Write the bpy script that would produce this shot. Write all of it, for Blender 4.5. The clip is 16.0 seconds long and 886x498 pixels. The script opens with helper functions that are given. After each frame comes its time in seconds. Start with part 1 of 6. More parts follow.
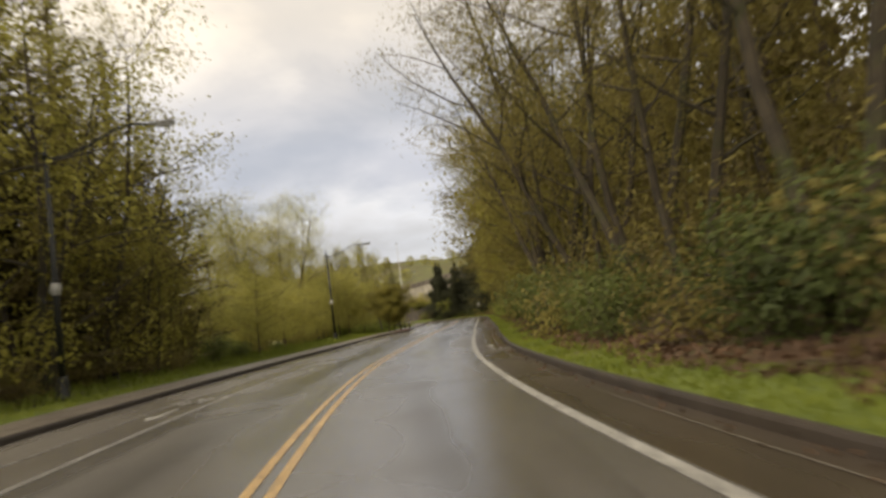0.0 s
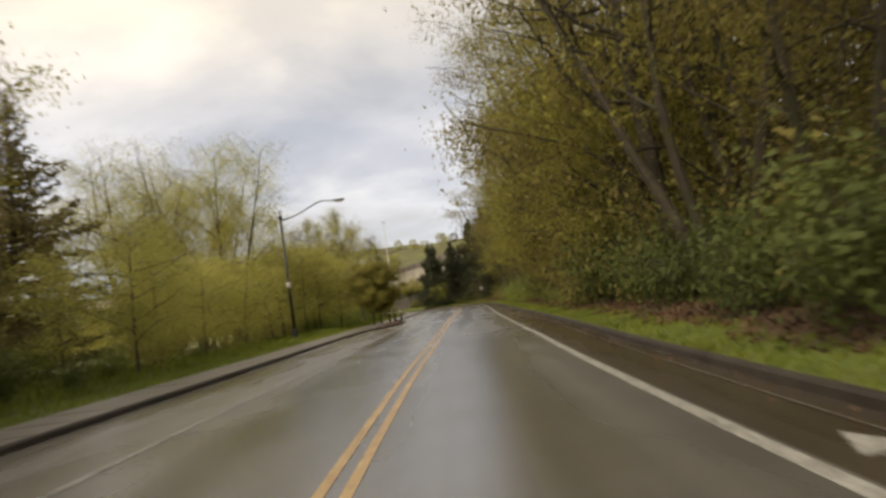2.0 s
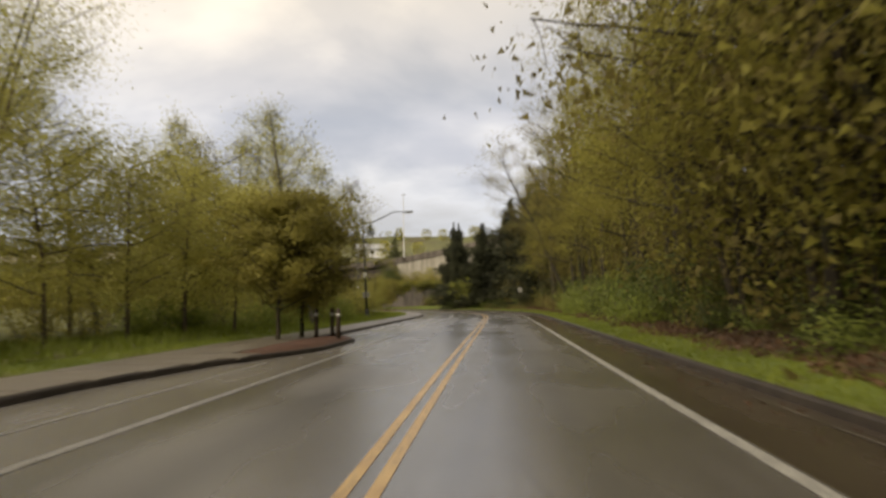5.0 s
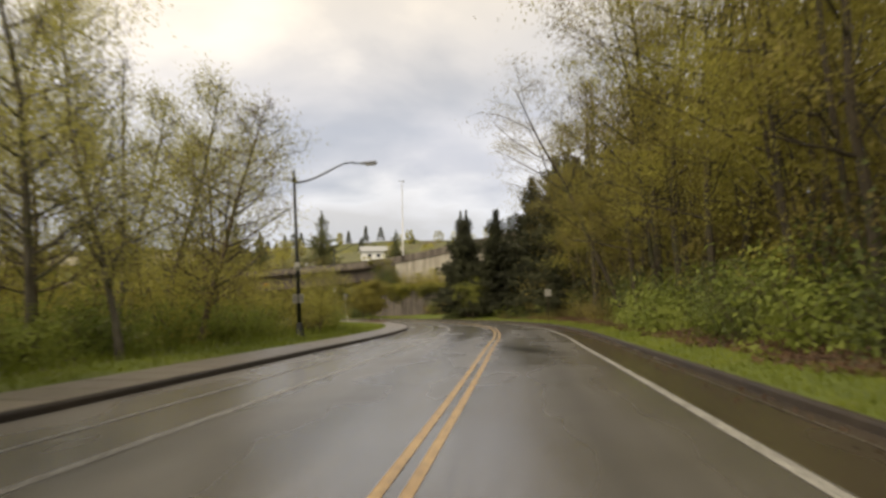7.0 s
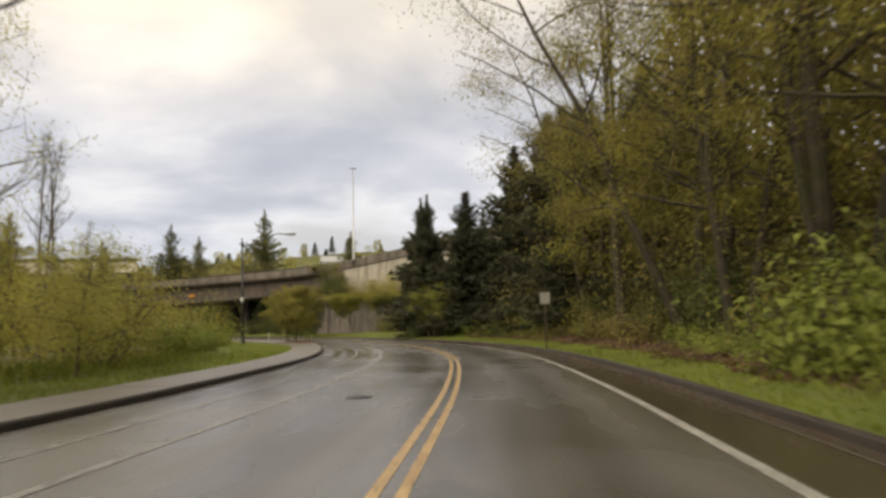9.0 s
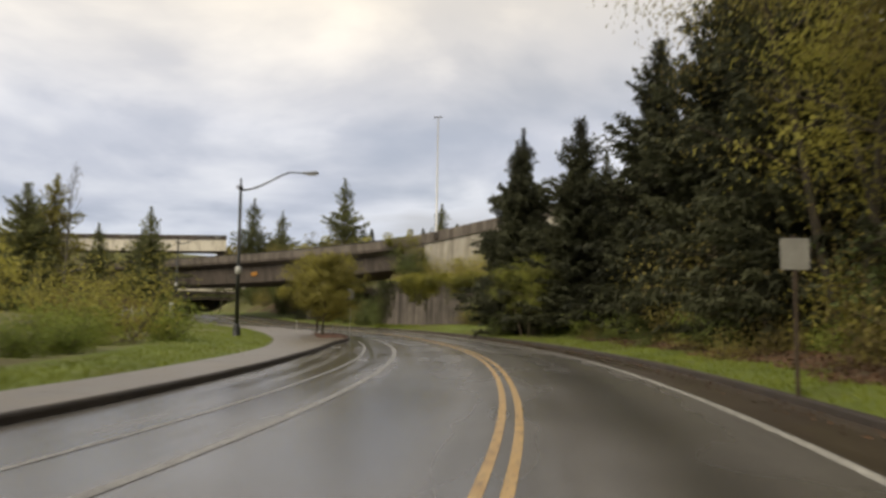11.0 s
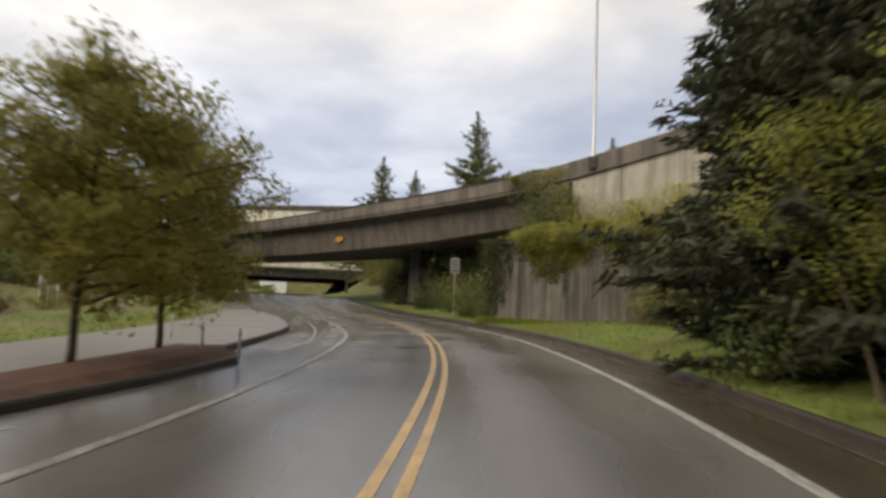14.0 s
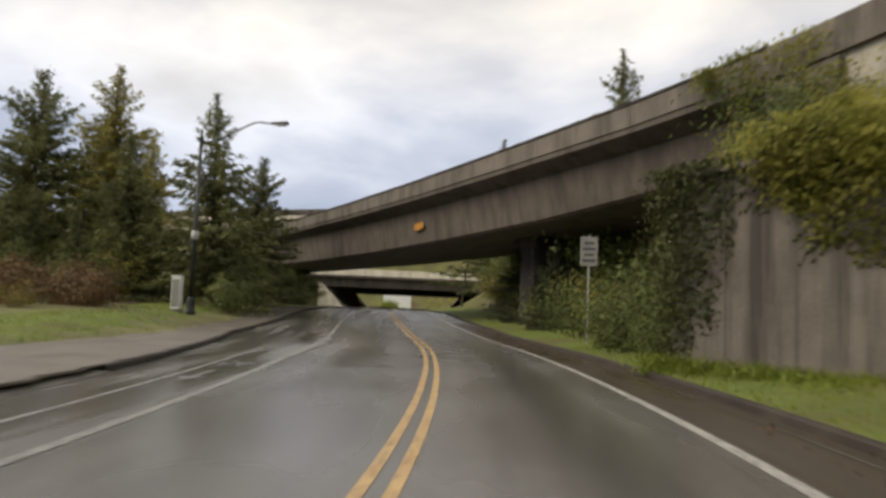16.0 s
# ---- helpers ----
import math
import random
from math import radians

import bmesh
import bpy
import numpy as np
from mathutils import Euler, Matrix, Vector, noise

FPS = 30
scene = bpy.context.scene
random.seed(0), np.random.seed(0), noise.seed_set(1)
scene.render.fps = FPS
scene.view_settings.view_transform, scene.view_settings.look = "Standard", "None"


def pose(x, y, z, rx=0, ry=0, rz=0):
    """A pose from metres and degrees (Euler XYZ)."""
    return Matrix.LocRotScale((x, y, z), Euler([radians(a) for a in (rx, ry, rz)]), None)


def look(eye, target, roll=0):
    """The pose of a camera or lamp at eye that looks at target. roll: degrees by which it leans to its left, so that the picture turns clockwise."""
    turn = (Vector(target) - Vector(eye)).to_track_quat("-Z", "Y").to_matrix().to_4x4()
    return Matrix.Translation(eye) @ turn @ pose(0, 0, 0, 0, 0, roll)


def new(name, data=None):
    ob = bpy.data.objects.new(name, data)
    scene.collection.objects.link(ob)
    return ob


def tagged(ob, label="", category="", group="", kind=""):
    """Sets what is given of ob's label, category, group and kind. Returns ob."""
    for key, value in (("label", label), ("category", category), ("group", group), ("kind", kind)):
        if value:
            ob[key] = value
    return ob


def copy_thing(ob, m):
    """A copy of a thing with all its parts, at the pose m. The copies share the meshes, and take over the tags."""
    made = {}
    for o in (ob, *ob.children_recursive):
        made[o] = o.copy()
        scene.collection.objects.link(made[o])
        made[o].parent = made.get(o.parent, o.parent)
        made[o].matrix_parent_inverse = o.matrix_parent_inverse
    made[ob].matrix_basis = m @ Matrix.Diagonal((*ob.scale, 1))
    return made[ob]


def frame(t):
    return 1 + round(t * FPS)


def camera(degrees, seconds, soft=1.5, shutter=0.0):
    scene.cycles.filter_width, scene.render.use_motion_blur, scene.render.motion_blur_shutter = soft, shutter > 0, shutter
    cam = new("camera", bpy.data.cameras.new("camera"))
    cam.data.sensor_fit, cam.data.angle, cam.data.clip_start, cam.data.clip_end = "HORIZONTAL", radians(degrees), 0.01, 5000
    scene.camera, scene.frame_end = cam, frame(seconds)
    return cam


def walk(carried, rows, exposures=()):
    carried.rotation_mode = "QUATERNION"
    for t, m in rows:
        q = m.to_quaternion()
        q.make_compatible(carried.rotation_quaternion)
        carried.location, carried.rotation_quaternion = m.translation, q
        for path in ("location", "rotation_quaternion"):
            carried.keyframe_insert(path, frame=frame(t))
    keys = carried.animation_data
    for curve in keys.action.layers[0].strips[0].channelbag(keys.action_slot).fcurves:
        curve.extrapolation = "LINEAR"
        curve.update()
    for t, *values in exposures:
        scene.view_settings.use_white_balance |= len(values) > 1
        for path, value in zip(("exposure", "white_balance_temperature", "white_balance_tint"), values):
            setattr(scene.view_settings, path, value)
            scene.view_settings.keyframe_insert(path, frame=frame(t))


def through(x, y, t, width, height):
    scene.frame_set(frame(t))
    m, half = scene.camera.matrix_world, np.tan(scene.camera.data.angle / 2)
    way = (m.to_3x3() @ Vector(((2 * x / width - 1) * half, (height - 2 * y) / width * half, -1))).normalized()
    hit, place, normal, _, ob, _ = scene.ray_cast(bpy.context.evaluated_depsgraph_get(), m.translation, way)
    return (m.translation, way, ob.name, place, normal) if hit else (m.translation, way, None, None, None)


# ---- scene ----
cam = camera(62.33, 16.0, 3.0, 0.5)
PATH = [
    (0.00, (-2.400, -69.000, 1.308), (-2.181, -59.042, 2.194), -7.22),
    (0.50, (-3.064, -63.571, 1.332), (-2.637, -53.600, 1.976), -8.35),
    (1.00, (-3.376, -58.143, 1.322), (-3.236, -48.154, 1.770), -8.54),
    (1.50, (-3.477, -52.712, 1.341), (-3.340, -42.732, 1.950), -8.13),
    (2.00, (-3.434, -47.349, 1.351), (-3.065, -37.380, 2.048), -8.06),
    (2.50, (-3.283, -41.914, 1.337), (-2.788, -31.961, 2.173), -8.42),
    (3.00, (-3.031, -36.260, 1.401), (-2.723, -26.303, 2.278), -8.45),
    (3.50, (-2.694, -30.362, 1.394), (-2.419, -20.415, 2.381), -6.30),
    (4.00, (-2.375, -24.334, 1.354), (-2.245, -14.346, 1.836), -2.89),
    (4.20, (-2.225, -21.917, 1.354), (-2.124, -11.931, 1.880), -1.90),
    (6.30, (-0.696, 3.719, 1.332), (-0.925, 13.683, 2.146), -1.09),
    (6.50, (-0.526, 5.891, 1.360), (-0.781, 15.856, 2.147), -1.16),
    (7.00, (-0.190, 11.274, 1.373), (-0.515, 21.236, 2.189), -1.03),
    (7.50, (0.081, 16.590, 1.357), (0.052, 26.561, 2.114), -2.02),
    (8.00, (0.387, 21.940, 1.357), (0.513, 31.899, 2.258), -2.13),
    (8.50, (0.757, 27.224, 1.372), (0.979, 37.180, 2.280), -1.74),
    (9.00, (1.091, 32.397, 1.330), (1.107, 42.345, 2.352), -1.17),
    (9.50, (1.394, 37.493, 1.351), (1.198, 47.448, 2.275), -0.79),
    (10.00, (1.792, 42.532, 1.326), (1.344, 52.480, 2.241), 0.28),
    (10.20, (1.923, 44.558, 1.320), (1.084, 54.473, 2.315), 1.07),
    (12.30, (1.775, 67.550, 1.361), (-0.317, 77.301, 2.098), 1.22),
    (12.50, (1.544, 69.602, 1.368), (-0.821, 79.285, 2.179), 1.66),
    (13.00, (0.765, 74.657, 1.388), (-2.277, 84.134, 2.355), 1.01),
    (13.50, (-0.248, 79.472, 1.357), (-3.805, 88.783, 2.163), 2.05),
    (14.00, (-1.626, 84.354, 1.353), (-5.547, 93.529, 2.021), 2.25),
    (14.50, (-3.187, 89.401, 1.365), (-7.622, 98.323, 2.223), 2.45),
    (15.00, (-5.078, 94.578, 1.360), (-10.002, 103.246, 2.141), 2.81),
    (15.50, (-7.241, 99.789, 1.351), (-12.577, 108.199, 2.248), 2.80),
    (16.00, (-9.651, 104.941, 1.277), (-15.248, 113.188, 2.087), 2.33),
]
walk(cam, [(t, look(eye, target, roll)) for t, eye, target, roll in PATH],
     [(0.0, 0.14, 7850, 10), (2.0, 0.14, 7800, 10), (2.8, 0.12, 7800, 10), (3.4, 0.0, 7800, 10), (4.2, 0.02, 7800, 10), (6.3, 0.18, 7850, 10), (8.5, 0.2, 7850, 10), (10.2, 0.0, 7500, 10), (12.5, 0.05, 7100, 10), (16.0, 0.08, 7000, 10)])

# ---- light ----
world = bpy.data.worlds.new("sky")
scene.world = world
world.use_nodes = True
wt = world.node_tree


def ramp(tree, fac, stops, soft=False):
    n = tree.nodes.new("ShaderNodeValToRGB")
    if soft:
        n.color_ramp.interpolation = "B_SPLINE"
    while len(n.color_ramp.elements) < len(stops):
        n.color_ramp.elements.new(0.5)
    for e, (p, c) in zip(n.color_ramp.elements, stops):
        e.position, e.color = p, (*c, 1)
    tree.links.new(fac, n.inputs[0])
    return n.outputs[0]


def mix(tree, fac, a, b, blend="MIX"):
    n = tree.nodes.new("ShaderNodeMix")
    n.data_type, n.blend_type = "RGBA", blend
    for socket, val in ((n.inputs[0], fac), (n.inputs[6], a), (n.inputs[7], b)):
        if isinstance(val, bpy.types.NodeSocket):
            tree.links.new(val, socket)
        elif isinstance(val, tuple):
            socket.default_value = (*val, 1)
        else:
            socket.default_value = val
    return n.outputs[2]


def maths(tree, op, a, b=0.0, clamp=False):
    n = tree.nodes.new("ShaderNodeMath")
    n.operation, n.use_clamp = op, clamp
    for socket, val in ((n.inputs[0], a), (n.inputs[1], b)):
        if isinstance(val, bpy.types.NodeSocket):
            tree.links.new(val, socket)
        else:
            socket.default_value = val
    return n.outputs[0]


def noise_tex(tree, vec, scale, detail=4.0, rough=0.55, distort=0.0):
    n = tree.nodes.new("ShaderNodeTexNoise")
    n.inputs["Scale"].default_value = scale
    n.inputs["Detail"].default_value = detail
    n.inputs["Roughness"].default_value = rough
    n.inputs["Distortion"].default_value = distort
    if vec is not None:
        tree.links.new(vec, n.inputs["Vector"])
    return n.outputs["Fac"]


SUN_EL, SUN_AZ = 42, -145
nishita = wt.nodes.new("ShaderNodeTexSky")
nishita.sky_type = "NISHITA"
nishita.sun_disc = False
nishita.sun_elevation, nishita.sun_rotation = radians(SUN_EL), radians(SUN_AZ)
blue = mix(wt, 1.0, nishita.outputs[0], (0.06, 0.06, 0.06), "MULTIPLY")
coord = wt.nodes.new("ShaderNodeTexCoord")
axes = wt.nodes.new("ShaderNodeSeparateXYZ")
wt.links.new(coord.outputs["Generated"], axes.inputs[0])
# clouds lie on a flat layer overhead
aloft = maths(wt, "ADD", maths(wt, "MAXIMUM", axes.outputs[2], 0.0), 0.16)
flat = wt.nodes.new("ShaderNodeCombineXYZ")
wt.links.new(maths(wt, "DIVIDE", axes.outputs[0], aloft), flat.inputs[0])
wt.links.new(maths(wt, "DIVIDE", axes.outputs[1], aloft), flat.inputs[1])
flat.inputs[2].default_value = 3.7
n_big = noise_tex(wt, flat.outputs[0], 0.42, 4.0, 0.5, 0.3)
n_small = noise_tex(wt, flat.outputs[0], 1.15, 6.0, 0.52, 0.2)
n_all = maths(wt, "ADD", maths(wt, "MULTIPLY", n_big, 0.57), maths(wt, "MULTIPLY", n_small, 0.43))
clouds = ramp(wt, n_all, [(0.36, (0.57, 0.61, 0.69)), (0.46, (0.70, 0.72, 0.77)), (0.54, (1.0, 0.99, 0.975)), (0.62, (0.80, 0.78, 0.75))])
low = ramp(wt, axes.outputs[2], [(0.02, (0.62, 0.68, 0.79)), (0.10, (0.57, 0.65, 0.81)), (0.24, (0.75, 0.81, 0.94)), (0.40, (0.92, 0.90, 0.87))])
clouds = mix(wt, 1.0, clouds, low, "MULTIPLY")
cover = ramp(wt, n_small, [(0.30, (0.80, 0.80, 0.80)), (0.45, (1, 1, 1))])
sky_colour = mix(wt, cover, blue, clouds)
wt.links.new(sky_colour, wt.nodes["Background"].inputs[0])
wt.nodes["Background"].inputs[1].default_value = 1.14

sun = new("sun", bpy.data.lights.new("sun", "SUN"))
sun.data.energy, sun.data.angle, sun.data.color = 2.5, radians(30), (1.0, 0.94, 0.84)
_e, _a = radians(SUN_EL), radians(SUN_AZ)
sun.matrix_world = look(Vector((math.sin(_a) * math.cos(_e), math.cos(_a) * math.cos(_e), math.sin(_e))) * 80, (0, 0, 0))


# ---- materials ----
def material(name):
    m = bpy.data.materials.new(name)
    m.use_nodes = True
    t = m.node_tree
    return m, t, t.nodes["Principled BSDF"]


def set_in(t, socket, val):
    if isinstance(val, bpy.types.NodeSocket):
        t.links.new(val, socket)
    elif isinstance(val, tuple):
        socket.default_value = (*val, 1)
    else:
        socket.default_value = val


def bump(t, b, height, strength=0.4, dist=0.02):
    n = t.nodes.new("ShaderNodeBump")
    n.inputs["Strength"].default_value, n.inputs["Distance"].default_value = strength, dist
    t.links.new(height, n.inputs["Height"])
    t.links.new(n.outputs[0], b.inputs["Normal"])


def pos_vec(t):
    return t.nodes.new("ShaderNodeNewGeometry").outputs["Position"]


def plain(name, dark, light, rough=0.8, scale=3.0, fine=40.0, metal=0.0, relief=0.3, dist=0.01, stains=None):
    """Two-scale mottled surface: broad patches and a fine grain."""
    m, t, b = material(name)
    v = pos_vec(t)
    broad, grain = noise_tex(t, v, scale, 5), noise_tex(t, v, fine, 3)
    f = maths(t, "ADD", maths(t, "MULTIPLY", broad, 0.65), maths(t, "MULTIPLY", grain, 0.35))
    col = ramp(t, f, [(0.34, dark), (0.66, light)])
    if stains:
        s = ramp(t, noise_tex(t, v, scale * 0.37, 6, 0.65, 0.6), [(0.50, (0, 0, 0)), (0.66, (1, 1, 1))])
        col = mix(t, s, col, stains)
    set_in(t, b.inputs["Base Color"], col)
    set_in(t, b.inputs["Roughness"], maths(t, "ADD", maths(t, "MULTIPLY", broad, 0.25), rough - 0.12))
    b.inputs["Metallic"].default_value = metal
    bump(t, b, grain, relief, dist)
    return m


def asphalt(name, dark, light, wet):
    """Wet asphalt: UV x runs across the road in metres, y along it."""
    m, t, b = material(name)
    v = pos_vec(t)
    uv = t.nodes.new("ShaderNodeTexCoord").outputs["UV"]
    stretch = t.nodes.new("ShaderNodeMapping")
    stretch.inputs["Scale"].default_value = (1.0, 0.045, 1.0)
    t.links.new(uv, stretch.inputs[0])
    streak = noise_tex(t, stretch.outputs[0], 0.9, 4, 0.6)
    tracks = noise_tex(t, stretch.outputs[0], 0.7, 1.5, 0.45)
    pools = noise_tex(t, v, 0.30, 1.5, 0.45, 0.4)
    broad, grain = noise_tex(t, v, 0.35, 5, 0.6, 0.5), noise_tex(t, v, 95, 2)
    f = maths(t, "ADD", maths(t, "MULTIPLY", streak, 0.5), maths(t, "ADD", maths(t, "MULTIPLY", broad, 0.25), maths(t, "MULTIPLY", grain, 0.25)))
    col = ramp(t, f, [(0.36, dark), (0.62, light)])
    # cracks sealed with tar
    seam = t.nodes.new("ShaderNodeTexVoronoi")
    seam.feature = "DISTANCE_TO_EDGE"
    seam.inputs["Scale"].default_value = 0.16
    warped = mix(t, 0.06, v, t.nodes.new("ShaderNodeTexNoise").outputs["Color"])
    t.links.new(warped, seam.inputs["Vector"])
    crack = ramp(t, seam.outputs["Distance"], [(0.0, (1, 1, 1)), (0.006, (0, 0, 0))])
    col = mix(t, maths(t, "MULTIPLY", crack, 0.16), col, (0.016, 0.016, 0.016))
    # a broad dark spill that runs across one lane, and a darker strip along each lane's middle
    wob = t.nodes.new("ShaderNodeTexNoise")
    wob.inputs["Scale"].default_value, wob.inputs["Detail"].default_value = 0.8, 4
    t.links.new(uv, wob.inputs["Vector"])
    bent_uv = mix(t, 1.0, uv, mix(t, 1.0, wob.outputs["Color"], (0.5, 0.5, 0.5), "SUBTRACT"), "ADD")
    spot = t.nodes.new("ShaderNodeMapping")
    spot.vector_type = "TEXTURE"
    spot.inputs["Location"].default_value = (1.35, 119.6, 0)
    spot.inputs["Rotation"].default_value = (0, 0, radians(-71))
    spot.inputs["Scale"].default_value = (3.7, 0.75, 1)
    t.links.new(bent_uv, spot.inputs[0])
    ball = t.nodes.new("ShaderNodeTexGradient")
    ball.gradient_type = "SPHERICAL"
    t.links.new(spot.outputs[0], ball.inputs[0])
    spill = ramp(t, ball.outputs["Fac"], [(0.02, (0, 0, 0)), (0.45, (0.8, 0.8, 0.8))], True)
    sep = t.nodes.new("ShaderNodeSeparateXYZ")
    t.links.new(uv, sep.inputs[0])
    lane_mid = maths(t, "ADD", *[maths(t, "SUBTRACT", 1.0, maths(t, "DIVIDE", maths(t, "ABSOLUTE", maths(t, "SUBTRACT", sep.outputs[0], at)), 0.75), True) for at in (1.75, -1.5)], True)
    lane_mid = maths(t, "MULTIPLY", lane_mid, maths(t, "MULTIPLY", tracks, 0.9))
    bay = maths(t, "MULTIPLY", maths(t, "DIVIDE", maths(t, "SUBTRACT", -3.0, sep.outputs[0]), 0.3, True), maths(t, "DIVIDE", maths(t, "SUBTRACT", 140.0, sep.outputs[1]), 25.0, True))
    col = mix(t, maths(t, "MULTIPLY", bay, 0.5), col, (0.185, 0.168, 0.145))
    col = mix(t, lane_mid, col, (0.034, 0.031, 0.027))
    col = mix(t, spill, col, (0.018, 0.015, 0.011))
    set_in(t, b.inputs["Base Color"], col)
    film = ramp(t, maths(t, "ADD", maths(t, "MULTIPLY", tracks, 0.68), maths(t, "MULTIPLY", pools, 0.32)), [(0.36, (wet[0],) * 3), (0.52, (wet[1],) * 3), (0.66, (wet[2],) * 3)], True)
    far_on = maths(t, "DIVIDE", maths(t, "SUBTRACT", sep.outputs[1], 135.0), 20.0, True)
    gutter = maths(t, "DIVIDE", maths(t, "SUBTRACT", -2.6, sep.outputs[0]), 1.2, True)
    puddle = ramp(t, noise_tex(t, stretch.outputs[0], 1.6, 3, 0.5, 0.6), [(0.46, (0, 0, 0)), (0.54, (1, 1, 1))], True)
    film = mix(t, maths(t, "MULTIPLY", maths(t, "MULTIPLY", gutter, far_on), puddle), film, (0.06, 0.06, 0.06))
    set_in(t, b.inputs["Roughness"], film)
    b.inputs["Specular IOR Level"].default_value = 0.5
    bump(t, b, grain, 0.22, 0.006)
    return m


def paint(name, dark, light, under, worn):
    m, t, b = material(name)
    v = pos_vec(t)
    f = noise_tex(t, v, 2.0, 5)
    wear = ramp(t, noise_tex(t, v, 14.0, 6, 0.7), [(worn, (0, 0, 0)), (worn + 0.09, (1, 1, 1))])
    set_in(t, b.inputs["Base Color"], mix(t, wear, under, ramp(t, f, [(0.35, dark), (0.65, light)])))
    b.inputs["Roughness"].default_value = 0.42
    bump(t, b, wear, 0.3, 0.003)
    return m


def leaf(name, dark, light, through=0.35, rough=0.6):
    """Foliage: colour varies leaf by leaf and tree by tree, and some light passes through."""
    m, t, b = material(name)
    isle = t.nodes.new("ShaderNodeNewGeometry").outputs["Random Per Island"]
    one = t.nodes.new("ShaderNodeObjectInfo").outputs["Random"]
    broad = noise_tex(t, pos_vec(t), 0.42, 4, 0.6)
    patch = ramp(t, broad, [(0.36, (0, 0, 0)), (0.64, (1, 1, 1))])
    f = maths(t, "ADD", maths(t, "MULTIPLY", isle, 0.16), maths(t, "ADD", maths(t, "MULTIPLY", one, 0.26), maths(t, "MULTIPLY", patch, 0.58)))
    col = ramp(t, f, [(0.15, dark), (0.8, light)])
    set_in(t, b.inputs["Base Color"], col)
    b.inputs["Roughness"].default_value = rough
    b.inputs["Specular IOR Level"].default_value = 0.25
    tr = t.nodes.new("ShaderNodeBsdfTranslucent")
    t.links.new(col, tr.inputs[0])
    sh = t.nodes.new("ShaderNodeMixShader")
    sh.inputs[0].default_value = through
    t.links.new(b.outputs[0], sh.inputs[1])
    t.links.new(tr.outputs[0], sh.inputs[2])
    t.links.new(sh.outputs[0], t.nodes["Material Output"].inputs[0])
    return m


def ribbed(name, dark, light, axis_scale, stain, wave=9.0):
    """Weathered concrete with rain streaks running down it."""
    m, t, b = material(name)
    v = pos_vec(t)
    squash = t.nodes.new("ShaderNodeMapping")
    squash.inputs["Scale"].default_value = (axis_scale, axis_scale, 0.09)
    t.links.new(v, squash.inputs[0])
    streak = noise_tex(t, squash.outputs[0], wave * 0.2, 5, 0.65)
    grain = noise_tex(t, v, 30, 4)
    f = maths(t, "ADD", maths(t, "MULTIPLY", noise_tex(t, v, 0.8, 5), 0.6), maths(t, "MULTIPLY", grain, 0.4))
    col = ramp(t, f, [(0.36, dark), (0.64, light)])
    col = mix(t, ramp(t, streak, [(0.46, (0, 0, 0)), (0.62, (0.85, 0.85, 0.85))]), col, stain)
    set_in(t, b.inputs["Base Color"], col)
    b.inputs["Roughness"].default_value = 0.82
    bump(t, b, grain, 0.35, 0.01)
    return m


M_ROAD = asphalt("wet_asphalt", (0.085, 0.080, 0.072), (0.156, 0.146, 0.133), (0.12, 0.26, 0.42))
M_SHOULDER = asphalt("wet_brown_asphalt", (0.039, 0.030, 0.022), (0.082, 0.064, 0.047), (0.16, 0.30, 0.46))
M_WHITE = paint("white_road_paint", (0.32, 0.31, 0.285), (0.47, 0.46, 0.42), (0.10, 0.095, 0.09), 0.40)
M_WHITE_WORN = paint("worn_white_road_paint", (0.24, 0.23, 0.21), (0.37, 0.36, 0.33), (0.10, 0.094, 0.086), 0.46)
M_WHITE_FAINT = paint("faint_white_road_paint", (0.17, 0.165, 0.15), (0.26, 0.25, 0.23), (0.10, 0.094, 0.086), 0.5)
M_YELLOW = paint("yellow_road_paint", (0.38, 0.235, 0.09), (0.51, 0.34, 0.135), (0.13, 0.09, 0.05), 0.38)
M_KERB = plain("dark_kerb_concrete", (0.017, 0.012, 0.009), (0.060, 0.046, 0.034), 0.65, 1.2, 30, stains=(0.035, 0.025, 0.016))
M_WALK = plain("wet_pavement_concrete", (0.092, 0.078, 0.063), (0.190, 0.165, 0.136), 0.42, 0.8, 45, stains=(0.145, 0.125, 0.098))
M_GRASS = plain("mown_grass", (0.080, 0.108, 0.016), (0.145, 0.185, 0.029), 0.9, 0.7, 22, relief=0.8, dist=0.05, stains=(0.11, 0.10, 0.03))
M_GROUND = plain("rough_ground", (0.07, 0.072, 0.024), (0.155, 0.158, 0.048), 0.95, 0.25, 6, relief=0.8, dist=0.08, stains=(0.08, 0.055, 0.028))
M_BLADE = leaf("grass_blade", (0.105, 0.136, 0.020), (0.215, 0.252, 0.040), 0.35)
M_LITTER = leaf("dead_leaf", (0.06, 0.036, 0.022), (0.16, 0.092, 0.052), 0.15)
M_FLOOR = plain("leaf_strewn_earth", (0.050, 0.030, 0.016), (0.135, 0.075, 0.040), 0.9, 1.4, 26, relief=1.0, dist=0.05, stains=(0.07, 0.075, 0.024))
M_MULCH = plain("bark_mulch", (0.045, 0.020, 0.012), (0.13, 0.058, 0.032), 0.9, 3, 40, relief=1.0, dist=0.04)
M_BARK = plain("brown_bark", (0.052, 0.038, 0.026), (0.135, 0.102, 0.070), 0.9, 2.5, 26, relief=0.9, dist=0.03, stains=(0.06, 0.06, 0.025))
M_WOOD_BARK = plain("dark_mossy_bark", (0.026, 0.021, 0.014), (0.080, 0.064, 0.042), 0.9, 2.5, 26, relief=0.9, dist=0.03, stains=(0.045, 0.047, 0.018))
